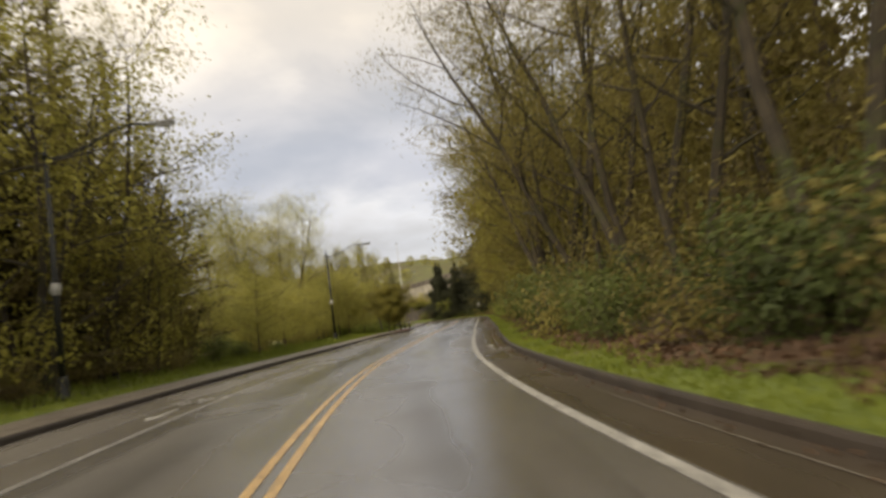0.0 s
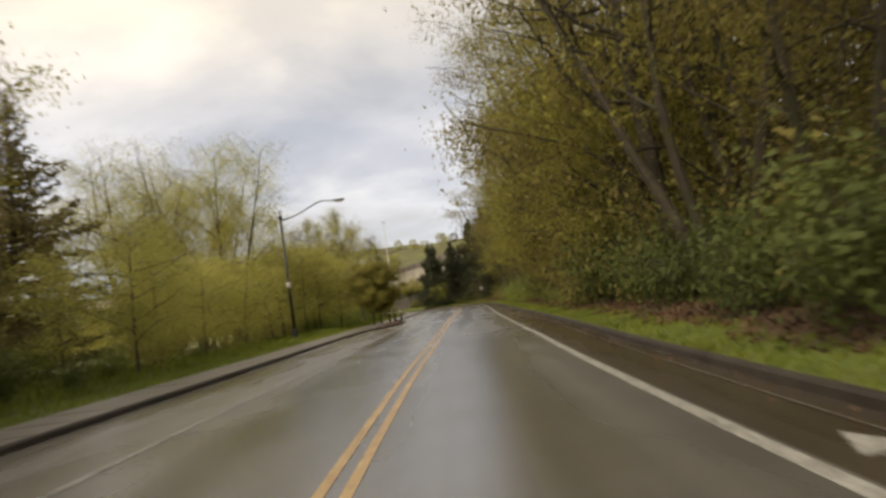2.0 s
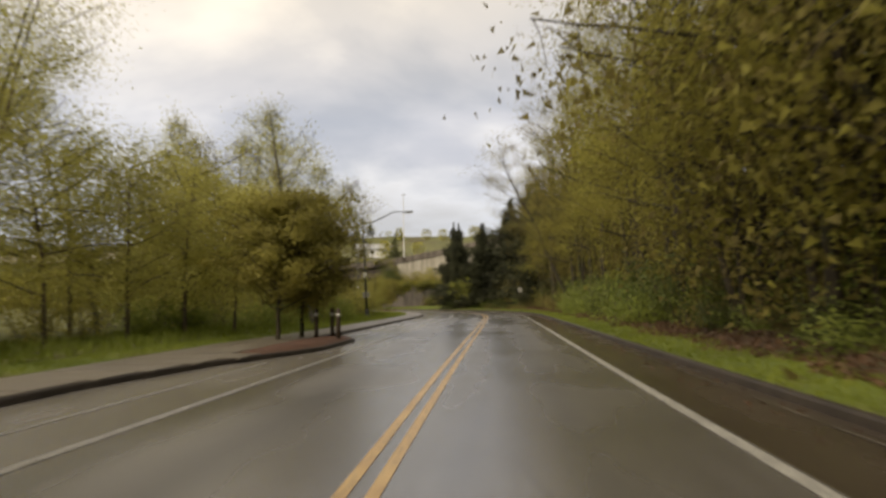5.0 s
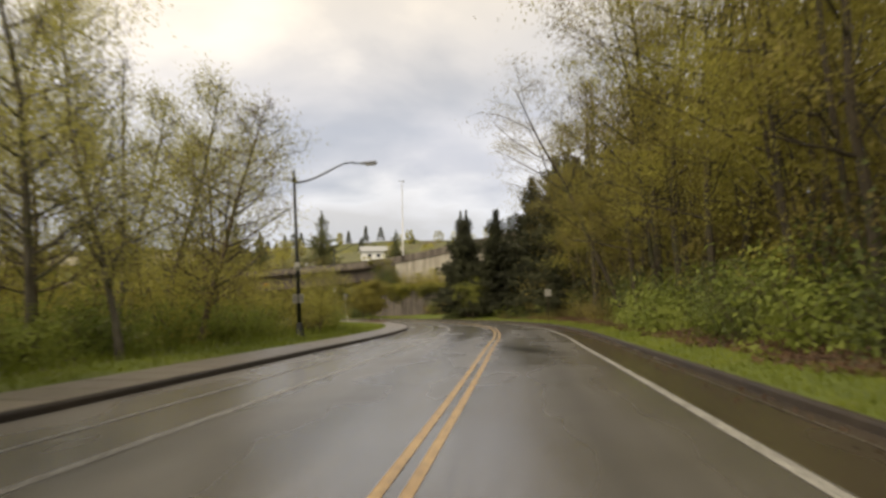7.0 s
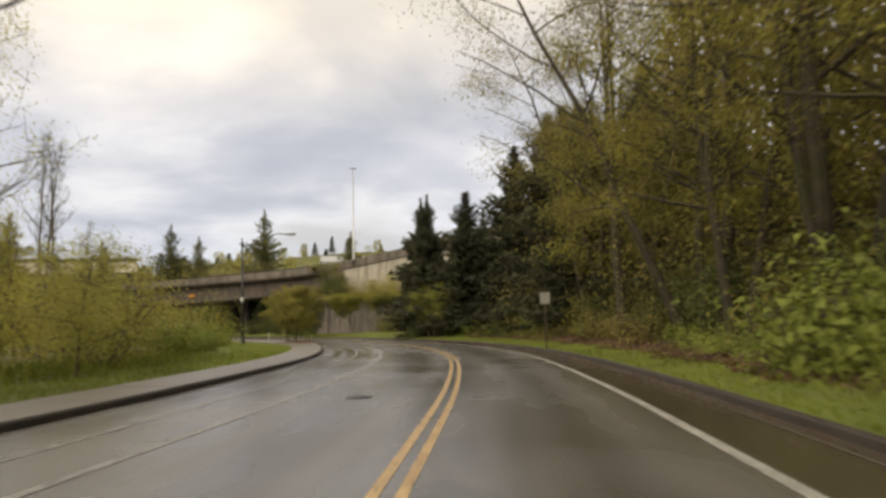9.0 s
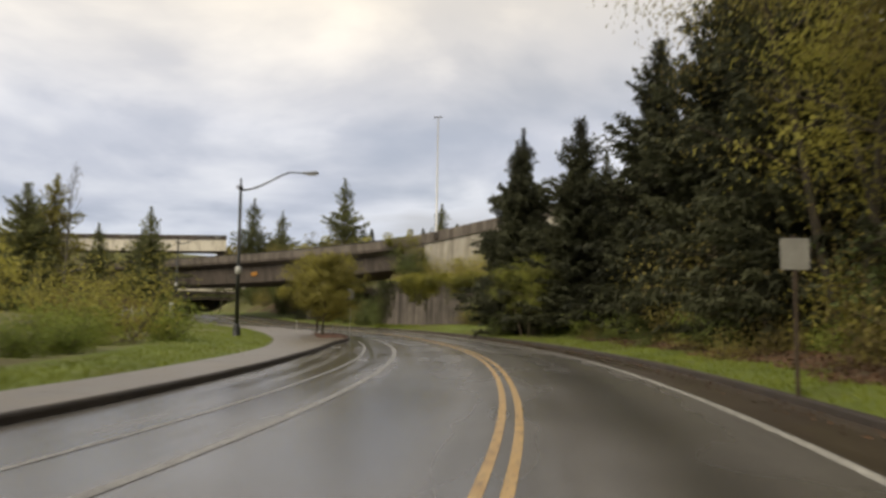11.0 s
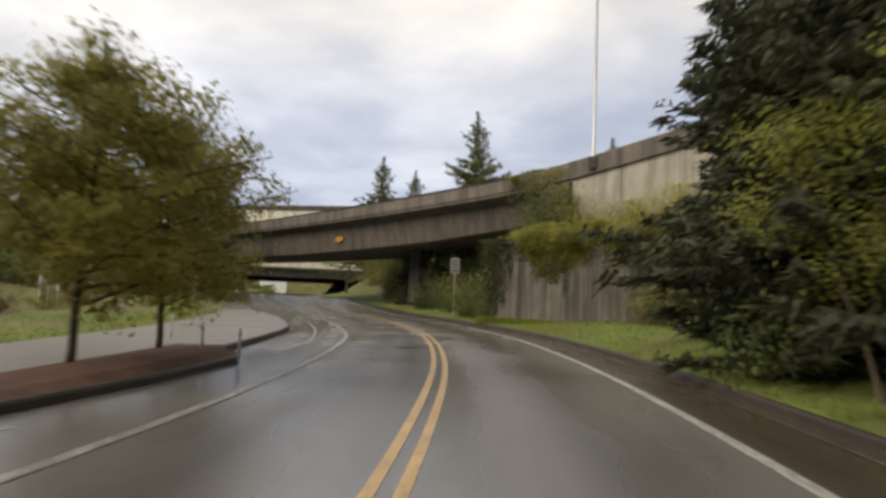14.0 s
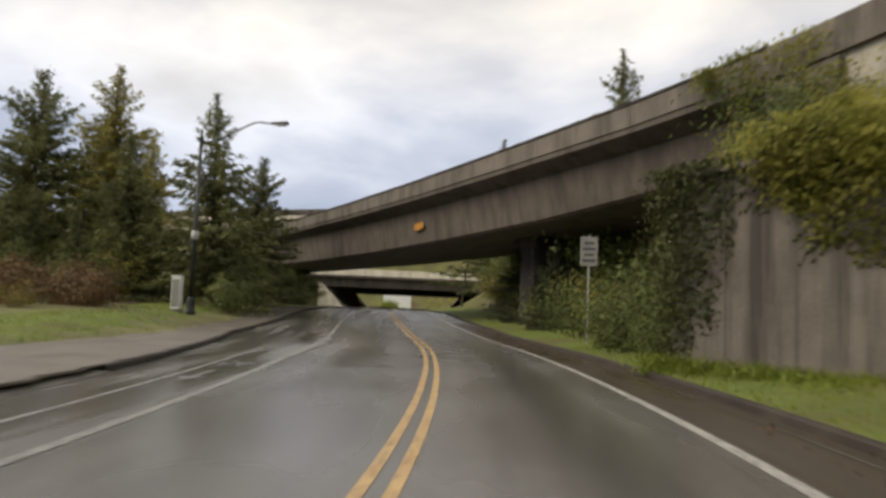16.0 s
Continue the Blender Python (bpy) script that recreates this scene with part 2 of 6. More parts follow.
M_PALE_BARK = plain("grey_bark", (0.060, 0.052, 0.042), (0.150, 0.135, 0.108), 0.9, 2.5, 26, relief=0.8, dist=0.02, stains=(0.08, 0.085, 0.04))
M_SPRING = leaf("spring_leaf", (0.15, 0.125, 0.03), (0.46, 0.43, 0.10), 0.55)
M_WILLOW = leaf("willow_leaf", (0.21, 0.19, 0.045), (0.48, 0.44, 0.11), 0.52)
M_OLIVE = leaf("olive_leaf", (0.12, 0.092, 0.036), (0.34, 0.295, 0.085), 0.5)
M_GOLD = leaf("olive_gold_leaf", (0.15, 0.135, 0.032), (0.35, 0.315, 0.078), 0.55)
M_FRESH = leaf("fresh_leaf", (0.12, 0.16, 0.032), (0.30, 0.345, 0.075), 0.45)
M_YOUNG = leaf("bright_young_leaf", (0.17, 0.185, 0.038), (0.42, 0.43, 0.092), 0.5)
M_BUSH = leaf("bush_leaf", (0.060, 0.080, 0.025), (0.155, 0.185, 0.052), 0.42)
M_CREEPER = leaf("creeper_leaf", (0.125, 0.13, 0.030), (0.36, 0.34, 0.075), 0.5)
M_PALE_LEAF = leaf("pale_young_leaf", (0.28, 0.26, 0.07), (0.56, 0.53, 0.16), 0.6)
M_IVY = leaf("dark_ivy_leaf", (0.036, 0.044, 0.017), (0.105, 0.112, 0.040), 0.35)
M_NEEDLE = leaf("dark_needle", (0.030, 0.033, 0.019), (0.084, 0.090, 0.046), 0.3, 0.7)
M_NEEDLE_L = leaf("green_needle", (0.062, 0.070, 0.031), (0.185, 0.192, 0.075), 0.38, 0.7)
M_NEEDLE_Y = leaf("yellow_green_needle", (0.18, 0.165, 0.05), (0.40, 0.36, 0.11), 0.5, 0.7)
M_NEEDLE_B = leaf("brown_green_needle", (0.075, 0.064, 0.027), (0.20, 0.165, 0.064), 0.4, 0.7)
M_RUST = leaf("rust_leaf", (0.078, 0.044, 0.019), (0.18, 0.110, 0.048), 0.25)
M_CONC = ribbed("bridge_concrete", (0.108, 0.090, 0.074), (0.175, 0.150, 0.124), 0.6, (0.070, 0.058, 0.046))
# darker than M_CONC: shade below the parapet overhang is put into this colour
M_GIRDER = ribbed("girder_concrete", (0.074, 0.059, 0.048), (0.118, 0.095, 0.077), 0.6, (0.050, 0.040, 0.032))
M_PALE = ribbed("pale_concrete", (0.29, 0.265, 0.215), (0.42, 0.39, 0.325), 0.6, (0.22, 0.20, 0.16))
# brighter than M_PALE: sunlight on the distant concrete is put into the colour
M_CREAM = ribbed("sunlit_cream_concrete", (0.66, 0.60, 0.47), (0.80, 0.74, 0.60), 0.6, (0.54, 0.48, 0.37))
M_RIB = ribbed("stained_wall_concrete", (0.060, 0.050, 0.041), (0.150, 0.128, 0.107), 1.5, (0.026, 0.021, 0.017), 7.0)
# near-black so that the piers' colour holds the shade under the ramp
M_PIER = ribbed("near_black_concrete", (0.024, 0.020, 0.018), (0.055, 0.046, 0.040), 1.0, (0.014, 0.012, 0.011))
M_POLE = plain("dark_painted_steel", (0.014, 0.016, 0.015), (0.030, 0.032, 0.030), 0.42, 4, 60, 0.3, 0.15)
M_LAMPHEAD = plain("grey_lamp_housing", (0.14, 0.14, 0.135), (0.22, 0.22, 0.21), 0.4, 5, 60, 0.4, 0.1)
M_GALV = plain("galvanised_steel", (0.38, 0.38, 0.37), (0.55, 0.55, 0.53), 0.45, 4, 50, 0.5, 0.1)
M_SIGN = plain("weathered_white_sheet", (0.20, 0.195, 0.175), (0.29, 0.285, 0.255), 0.5, 5, 50, 0.0, 0.1)
M_BAR = plain("dark_sign_print", (0.05, 0.05, 0.05), (0.09, 0.09, 0.09), 0.5, 5, 50, 0.0, 0.1)
M_ORANGE = plain("orange_spray_mark", (0.36, 0.15, 0.02), (0.50, 0.23, 0.04), 0.8, 5, 30)
M_IRON = plain("cast_iron", (0.012, 0.012, 0.012), (0.04, 0.038, 0.035), 0.38, 6, 60, 0.6, 0.5)
M_TIMBER = plain("dark_timber", (0.030, 0.020, 0.012), (0.075, 0.052, 0.034), 0.85, 5, 50, relief=0.6)
M_PAINTED = plain("white_painted_metal", (0.62, 0.62, 0.60), (0.78, 0.78, 0.76), 0.4, 3, 40, 0.0, 0.08)
M_WHITEWALL = plain("white_render", (0.78, 0.78, 0.76), (0.86, 0.86, 0.84), 0.7, 1, 20, relief=0.1)
M_CLAD = plain("light_grey_cladding", (0.46, 0.48, 0.50), (0.60, 0.62, 0.63), 0.6, 1, 20)
M_DARKGLASS = plain("dark_glass", (0.010, 0.012, 0.014), (0.022, 0.025, 0.028), 0.12, 3, 20, 0.0, 0.02)
M_RUBBER = plain("black_rubber", (0.012, 0.012, 0.012), (0.025, 0.025, 0.025), 0.8, 6, 50)
M_OPAL = plain("opal_lantern_glass", (0.36, 0.36, 0.34), (0.48, 0.48, 0.45), 0.3, 6, 50, 0.0, 0.05)


# ---- plan of the road: s metres along the yellow line, o metres to its right ----
KNOTS = [(9.0, -140), (2.2, -104), (-1.22, -84.0), (-3.16, -72.0), (-4.21, -60.0), (-4.48, -48.0), (-4.04, -36.0), (-3.32, -24.0), (-2.64, -12.0), (-1.91, 0.0), (-1.11, 12.0), (-0.28, 24.0), (0.48, 36.0), (1.23, 48.0), (1.42, 60.0), (0.88, 68.0), (-0.34, 76.0), (-2.34, 84.0), (-5.05, 92.0), (-8.32, 100.0), (-12.3, 108.0), (-17.32, 116.0), (-23.12, 124.0), (-29.76, 132.0), (-36.9, 140.5), (-44.0, 149), (-52.0, 159.5), (-65.5, 177), (-97, 217), (-126, 245), (-165, 262), (-230, 275), (-330, 287)]


def hermite(knots):
    k = np.array(knots, float)
    x, y = k[:, 0], k[:, 1]
    slope = np.empty(len(k))
    slope[1:-1] = (x[2:] - x[:-2]) / (y[2:] - y[:-2])
    slope[0], slope[-1] = (x[1] - x[0]) / (y[1] - y[0]), (x[-1] - x[-2]) / (y[-1] - y[-2])
    yy = np.arange(y[0], y[-1], 0.5)
    i = np.clip(np.searchsorted(y, yy, side="right") - 1, 0, len(y) - 2)
    h = y[i + 1] - y[i]
    u = (yy - y[i]) / h
    xx = (2 * u**3 - 3 * u**2 + 1) * x[i] + (u**3 - 2 * u**2 + u) * h * slope[i] + (-2 * u**3 + 3 * u**2) * x[i + 1] + (u**3 - u**2) * h * slope[i + 1]
    return np.stack([xx, yy], 1)


LINE = hermite(KNOTS)
_s = np.r_[0, np.cumsum(np.hypot(*np.diff(LINE, axis=0).T))]
_s -= np.interp(-84.0, LINE[:, 1], _s)
S_ALL = np.arange(_s[0], _s[-1], 0.5)
ROAD = np.stack([np.interp(S_ALL, _s, LINE[:, k]) for k in (0, 1)], 1)
TAN = np.gradient(ROAD, axis=0)
TAN /= np.hypot(*TAN.T)[:, None]
RIGHT = np.stack([TAN[:, 1], -TAN[:, 0]], 1)


def along(s, o):
    """World x, y of a place s along the road and o to its right."""
    s, o = np.asarray(s, float), np.asarray(o, float)
    p = np.stack([np.interp(s, S_ALL, ROAD[:, k]) for k in (0, 1)], -1)
    r = np.stack([np.interp(s, S_ALL, RIGHT[:, k]) for k in (0, 1)], -1)
    return p + r * o[..., None]


def road_place(x, y):
    """s and o of world places."""
    x, y = np.atleast_1d(x).astype(float), np.atleast_1d(y).astype(float)
    pick = slice(None, None, 4)
    rx, ry, rs = ROAD[pick, 0], ROAD[pick, 1], S_ALL[pick]
    near = np.empty(len(x), int)
    for i in range(0, len(x), 4000):
        near[i:i + 4000] = np.argmin((x[i:i + 4000, None] - rx) ** 2 + (y[i:i + 4000, None] - ry) ** 2, 1)
    tan, nrm = TAN[pick][near], RIGHT[pick][near]
    dx, dy = x - rx[near], y - ry[near]
    return rs[near] + dx * tan[:, 0] + dy * tan[:, 1], dx * nrm[:, 0] + dy * nrm[:, 1]


# the ramp bridge's front line: d metres from the mast towards its far end, b metres behind the front
RAMP_A, RAMP_D, RAMP_N = np.array((-10.3, 126.2)), np.array((-0.880, 0.475)), np.array((0.475, 0.880))


def ramp_at(d, b, z=0.0):
    p = RAMP_A + RAMP_D * d + RAMP_N * b
    return Vector((p[0], p[1], z))


def smooth(e0, e1, v):
    u = np.clip((v - e0) / (e1 - e0), 0, 1)
    return u * u * (3 - 2 * u)


def climb(s):
    """The road's gentle rise to a crest under the bridges."""
    return 0.85 * smooth(216, 258, s)


def lift(s):
    """The lawn's bank behind the pavement past the driveway."""
    return 0.45 * smooth(202, 222, s) * (1 - smooth(244, 262, s))


def ground_h(x, y):
    """Height of the ground."""
    s, o = road_place(np.atleast_1d(x).astype(float), np.atleast_1d(y).astype(float))
    return ground_flat(x, y) + climb(s) * (1 - smooth(60, 100, np.abs(o))) + lift(s) * smooth(9.2, 10.8, -o) * (1 - smooth(40, 60, -o))


def ground_flat(x, y):
    x, y = np.atleast_1d(x).astype(float), np.atleast_1d(y).astype(float)
    s, o = road_place(x, y)
    b = (x - RAMP_A[0]) * RAMP_N[0] + (y - RAMP_A[1]) * RAMP_N[1]
    d = (x - RAMP_A[0]) * RAMP_D[0] + (y - RAMP_A[1]) * RAMP_D[1]
    lumps = 0.12 * np.sin(x * 0.31 + 1.3) * np.sin(y * 0.27) + 0.07 * np.sin(x * 0.9) * np.cos(y * 0.83)
    h = 0.12 + lumps * smooth(9, 13, np.abs(o))
    bank = 5.0 * smooth(7.5, 34, o) + 0.35 * smooth(6, 9, o)
    h = h + bank * (1 - smooth(158, 176, s)) + 0.45 * smooth(5, 9, o) * smooth(160, 185, s)
    # planted bank between the stained wall and the ramp's retaining wall
    wall = (x + 14.4) * 0.486 + (y - 121.0) * 0.874
    h = np.maximum(h, np.where((wall > 2.1) & (d < 6.5) & (d > -40), 3.7 + 2.0 * smooth(0, 8, wall), -9))
    # slope beside the road under the ramp
    h = np.maximum(h, np.where((s > 205) & (o > 0), 4.6 * smooth(6.5, 17, o) * smooth(206, 214, s), -9))
    # the hillside behind the ramp
    hill = 9 * smooth(12, 34, b) + 31 * smooth(30, 260, b)
    h = np.maximum(h, hill * smooth(np.interp(s, [230, 320], [10, 8]), np.interp(s, [230, 320], [34, 42]), np.abs(o)) * smooth(-190, -110, x) + 0.12)
    # the hill beyond the second bridge
    v = -0.60 * (x + 88.5) + 0.80 * (y - 189.0)
    u0 = 0.80 * (x + 88.5) + 0.60 * (y - 189.0)
    u = np.abs(u0 - 12.0)
    h = np.maximum(h, 24 * smooth(82, 150, v) * (1 - smooth(170, 240, v)))
    h = np.where((v > -6) & (v < 80), np.minimum(h, 0.03 + 30 * smooth(13, 44, u)), np.where((v >= 80) & (v < 150), np.minimum(h, 0.03 + 26 * smooth(14, 44, np.abs(u0 - 10.0)) + 24 * smooth(118, 150, v)), h))
    return np.where((o > -8.3) & (o < 8.3) & (s < 420), np.where((o > 6.2) | (o < -7.0), np.minimum(h, 0.05), -0.12), h)


# ---- mesh helpers ----
def mesh_of(name, verts, faces, mat, smooth_shade=False):
    me = bpy.data.meshes.new(name)
    me.from_pydata([tuple(v) for v in verts], [], [tuple(f) for f in faces])
    me.materials.append(mat)
    if smooth_shade:
        me.polygons.foreach_set("use_smooth", [True] * len(me.polygons))
    me.update()
    return me


def quad_mesh(name, verts, mat, k=4):
    """A mesh of loose faces of k corners each, from an array of their corners."""
    v = np.asarray(verts, np.float32).reshape(-1, 3)
    n = len(v) // k
    me = bpy.data.meshes.new(name)
    me.vertices.add(k * n)
    me.vertices.foreach_set("co", v.ravel())
    me.loops.add(k * n)
    me.loops.foreach_set("vertex_index", np.arange(k * n, dtype=np.int32))
    me.polygons.add(n)
    me.polygons.foreach_set("loop_start", np.arange(0, k * n, k, dtype=np.int32))
    me.materials.append(mat)
    me.update()
    me.validate()
    return me


def part(name, data, mat=None, parent=None, label=""):
    """Links a mesh, or a bmesh with a material, as one part under a thing or a part."""
    if isinstance(data, bmesh.types.BMesh):
        me = bpy.data.meshes.new(name)
        data.to_mesh(me)
        data.free()
        me.materials.append(mat)
        data = me
    ob = new(name, data)
    ob.parent = parent
    return tagged(ob, label)


def thing(name, label, category, group="", m=None):
    ob = new(name)
    ob.empty_display_size = 0.3
    if m is not None:
        ob.matrix_world = m
    return tagged(ob, label, category, group)


def setting(name, me, label, category):
    return tagged(new(name, me), label, category, kind="structure")


def add_box(bm, size, m=None, bevel=0.0):
    made = bmesh.ops.create_cube(bm, size=1.0)["verts"]
    bmesh.ops.scale(bm, vec=size, verts=made)
    if bevel:
        edges = list({e for v in made for e in v.link_edges})
        out = bmesh.ops.bevel(bm, geom=edges, offset=bevel, segments=2, affect="EDGES")
        made = list({v for f in out["faces"] for v in f.verts} | {v for v in made if v.is_valid})
    if m is not None:
        bmesh.ops.transform(bm, matrix=m, verts=made)
    return made


def add_cyl(bm, r1, r2, depth, m=None, seg=14):
    made = bmesh.ops.create_cone(bm, cap_ends=True, segments=seg, radius1=r1, radius2=r2, depth=depth)["verts"]
    if m is not None:
        bmesh.ops.transform(bm, matrix=m, verts=made)
    return made


def lathe(profile, seg=16):
    """A turned shape from (radius, height) pairs."""
    bm = bmesh.new()
    rings = []
    for r, z in profile:
        rings.append([bm.verts.new((r * math.cos(2 * math.pi * i / seg), r * math.sin(2 * math.pi * i / seg), z)) for i in range(seg)])
    for lo, hi in zip(rings, rings[1:]):
        for i in range(seg):
            j = (i + 1) % seg
            bm.faces.new((lo[i], lo[j], hi[j], hi[i])).smooth = True
    bm.faces.new(rings[0][::-1])
    bm.faces.new(rings[-1])
    return bm


def tube_arrays(pts, radii, sides):
    """Corners of the faces of a bent tapered tube."""
    pts, radii = np.asarray(pts, float), np.asarray(radii, float)
    d = np.gradient(pts, axis=0)
    d /= np.linalg.norm(d, axis=1)[:, None] + 1e-9
    ref = np.where(np.abs(d[:, 2:3]) > 0.9, np.array([[1.0, 0, 0]]), np.array([[0, 0, 1.0]]))
    u = np.cross(d, ref)
    u /= np.linalg.norm(u, axis=1)[:, None] + 1e-9
    w = np.cross(d, u)
    a = np.arange(sides) * 2 * math.pi / sides
    ring = pts[:, None] + radii[:, None, None] * (np.cos(a)[None, :, None] * u[:, None] + np.sin(a)[None, :, None] * w[:, None])
    nxt = np.roll(ring, -1, axis=1)
    return np.stack([ring[:-1], nxt[:-1], nxt[1:], ring[1:]], 2).reshape(-1, 3)


def smooth_tube(name, pts, radii, sides, mat):
    me = quad_mesh(name, tube_arrays(pts, radii, sides), mat)
    bm = bmesh.new()
    bm.from_mesh(me)
    bmesh.ops.remove_doubles(bm, verts=bm.verts, dist=0.0005)
    bmesh.ops.holes_fill(bm, edges=bm.edges, sides=0)
    for f in bm.faces:
        f.smooth = len(f.verts) == 4
    bm.to_mesh(me)
    bm.free()
    return me


def sweep(name, s, profile, mat):
    """A sheet swept along the road. profile: (offset, height) pairs across it, either of which may vary with s."""
    s = np.asarray(s, float)
    cols = []
    for o, z in profile:
        o = np.broadcast_to(np.asarray(o, float), s.shape)
        z = np.broadcast_to(np.asarray(z, float), s.shape)
        cols.append(np.c_[along(s, o), z + climb(s)])
    n, k = len(s), len(cols)
    verts = np.stack(cols, 1).reshape(-1, 3)
    faces = [(i * k + j, i * k + j + 1, (i + 1) * k + j + 1, (i + 1) * k + j) for i in range(n - 1) for j in range(k - 1)]
    me = mesh_of(name, verts, faces, mat)
    uv = me.uv_layers.new(name="across_along")
    offs = np.stack([np.broadcast_to(np.asarray(o, float), s.shape) for o, _ in profile], 1).reshape(-1)
    ss = np.repeat(s, k)
    idx = np.empty(len(me.loops), np.int32)
    me.loops.foreach_get("vertex_index", idx)
    uv.data.foreach_set("uv", np.stack([offs[idx], ss[idx]], 1).astype(np.float32).ravel())
    return me


def stations(s0, s1, step=0.5):
    return np.linspace(s0, s1, max(2, int(round((s1 - s0) / step)) + 1))


def leaf_mesh(name, verts, mat):
    return quad_mesh(name, verts, mat, 3)


# ---- ground, road and pavement ----
def axis(lo, near0, near1, hi, step):
    inner = np.arange(near0, near1 + step, step)
    out_hi = near1 + np.cumsum(1.5 * 1.22 ** np.arange(40))
    out_lo = near0 - np.cumsum(1.5 * 1.22 ** np.arange(40))
    return np.unique(np.r_[out_lo[out_lo > lo], lo, inner, out_hi[out_hi < hi], hi])


gx, gy = axis(-3000, -190, 62, 3000, 1.8), axis(-3000, -112, 320, 3000, 1.8)
X, Y = np.meshgrid(gx, gy, indexing="ij")
Z = ground_h(X.ravel(), Y.ravel())
nx, ny = len(gx), len(gy)
ii, jj = np.meshgrid(np.arange(nx - 1), np.arange(ny - 1), indexing="ij")
q = (ii * ny + jj).ravel()
setting("ground", mesh_of("ground", np.c_[X.ravel(), Y.ravel(), Z], np.stack([q, q + ny, q + ny + 1, q + 1], 1).tolist(), M_GROUND, True), "rough green and brown ground of the roadside and hills", "ground")

S0, S1 = -30.0, 420.0
sv = stations(S0, S1, 1.0)
KERB_S = [-30, 84, 88, 91, 93, 97.6, 98.4, 99.2, 100, 130, 160, 168, 172, 176, 179, 182.6, 183.6, 184.4, 186, 196, 206, 212, 219, 234, 257, 420]
KERB_O = [-5.85, -5.8, -5.3, -4.5, -4.0, -3.95, -4.3, -5.4, -5.7, -5.75, -5.7, -5.3, -4.95, -4.2, -3.9, -3.75, -4.0, -4.6, -4.7, -4.75, -5.6, -6.2, -6.9, -6.6, -6.3, -6.3]


def kerb_left(s):
    return np.interp(s, KERB_S, KERB_O)


def walk_back(s):
    return np.interp(s, [-30, 84, 95, 104, 165, 175, 185, 200, 420], [-7.6, -7.7, -7.9, -7.5, -7.4, -7.9, -8.7, -9.0, -9.0])


def kerb_right(s):
    return np.interp(s, [-30, 40, 75, 100, 150, 420], [4.3, 4.3, 4.75, 4.6, 4.6, 4.6])


def main_left(s):
    return np.interp(s, [-30, 120, 135, 160, 177, 186, 193, 200, 208, 240, 420], [-3.1, -3.12, -2.9, -2.82, -2.56, -2.56, -2.68, -3.05, -3.4, -3.3, -3.1])


def thin_left(s):
    return np.interp(s, [-30, 120, 150, 165, 190, 208, 420], [-4.25, -4.35, -4.0, -3.85, -3.55, -4.5, -4.5])


setting("road", sweep("road", sv, [(thin_left(sv) - 3.6, 0.0), (main_left(sv), 0.0), (0.0, 0.015), (3.32, 0.0)], M_ROAD), "wet grey asphalt road curving to an underpass", "road")
setting("road_shoulder", sweep("road_shoulder", sv, [(3.32, 0.0), (4.9, -0.01)], M_SHOULDER), "dark brown wet asphalt shoulder with a bicycle lane", "road")


def line(name, s0, s1, off, width, mat, label, z=0.006):
    s = stations(s0, s1)
    o = np.broadcast_to(np.asarray(off(s) if callable(off) else off, float), s.shape)
    crown = lambda p: z + np.where(p < 0, 0.015 * (1 + p / 3.0).clip(0, 1), 0.015 * (1 - p / 3.32).clip(0, 1))
    return setting(name, sweep(name, s, [(o - width / 2, crown(o - width / 2)), (o + width / 2, crown(o + width / 2))], mat), label, "road marking")


line("yellow_line_1", S0, S1, -0.115, 0.105, M_YELLOW, "worn solid yellow centre line")
line("yellow_line_2", S0, S1, 0.115, 0.105, M_YELLOW, "worn solid yellow centre line")
line("edge_line_1", S0, S1, 3.2, 0.15, M_WHITE, "worn solid white edge line")
line("edge_line_2", S0, 203, main_left, 0.14, M_WHITE_WORN, "worn solid white lane line")
line("bay_line_1", S0, 89, thin_left, 0.09, M_WHITE_WORN, "thin white parking bay line")
line("bay_line_2", 99.5, 175.5, thin_left, 0.09, M_WHITE_WORN, "thin white parking bay line")
line("bay_line_3", 185, 211, thin_left, 0.09, M_WHITE_WORN, "thin white bicycle lane line")
line("edge_line_3", 203, S1, main_left, 0.14, M_WHITE_WORN, "solid white lane line curving to the underpass")

line("gutter_seam", S0, S1, lambda s: kerb_right(s) - 0.30, 0.03, M_WALK, "thin pale seam beside the right gutter")

# kerbs: front edge rounded, the left one broken by a dropped driveway
def kerb(name, s0, s1, off, side, label, wide=0.165):
    s = stations(s0, s1, 0.4)
    o = off(s)
    prof = [(o, -0.05), (o + 0.012 * side, 0.09), (o + 0.03 * side, 0.125), (o + (wide - 0.005) * side, 0.135), (o + wide * side, 0.05)]
    return setting(name, sweep(name, s, prof, M_KERB), label, "kerb")


kerb("kerb_left_1", S0, 197.0, kerb_left, -1, "dark weathered concrete kerb with planted bulb-outs", 0.075)
kerb("kerb_left_2", 203.0, S1, kerb_left, -1, "dark weathered concrete kerb beyond a driveway", 0.075)
sd = stations(196.9, 203.1, 0.3)
setting("driveway_apron", sweep("driveway_apron", sd, [(kerb_left(sd) + 0.03, 0.004), (kerb_left(sd) - 0.25, 0.075), (kerb_left(sd) - 0.62, 0.142), (kerb_left(sd) - 0.70, 0.10)], M_WALK), "worn concrete driveway apron dropping to the road", "driveway")
kerb("kerb_right", S0, S1, kerb_right, 1, "dark weathered concrete kerb beside mown grass", 0.10)

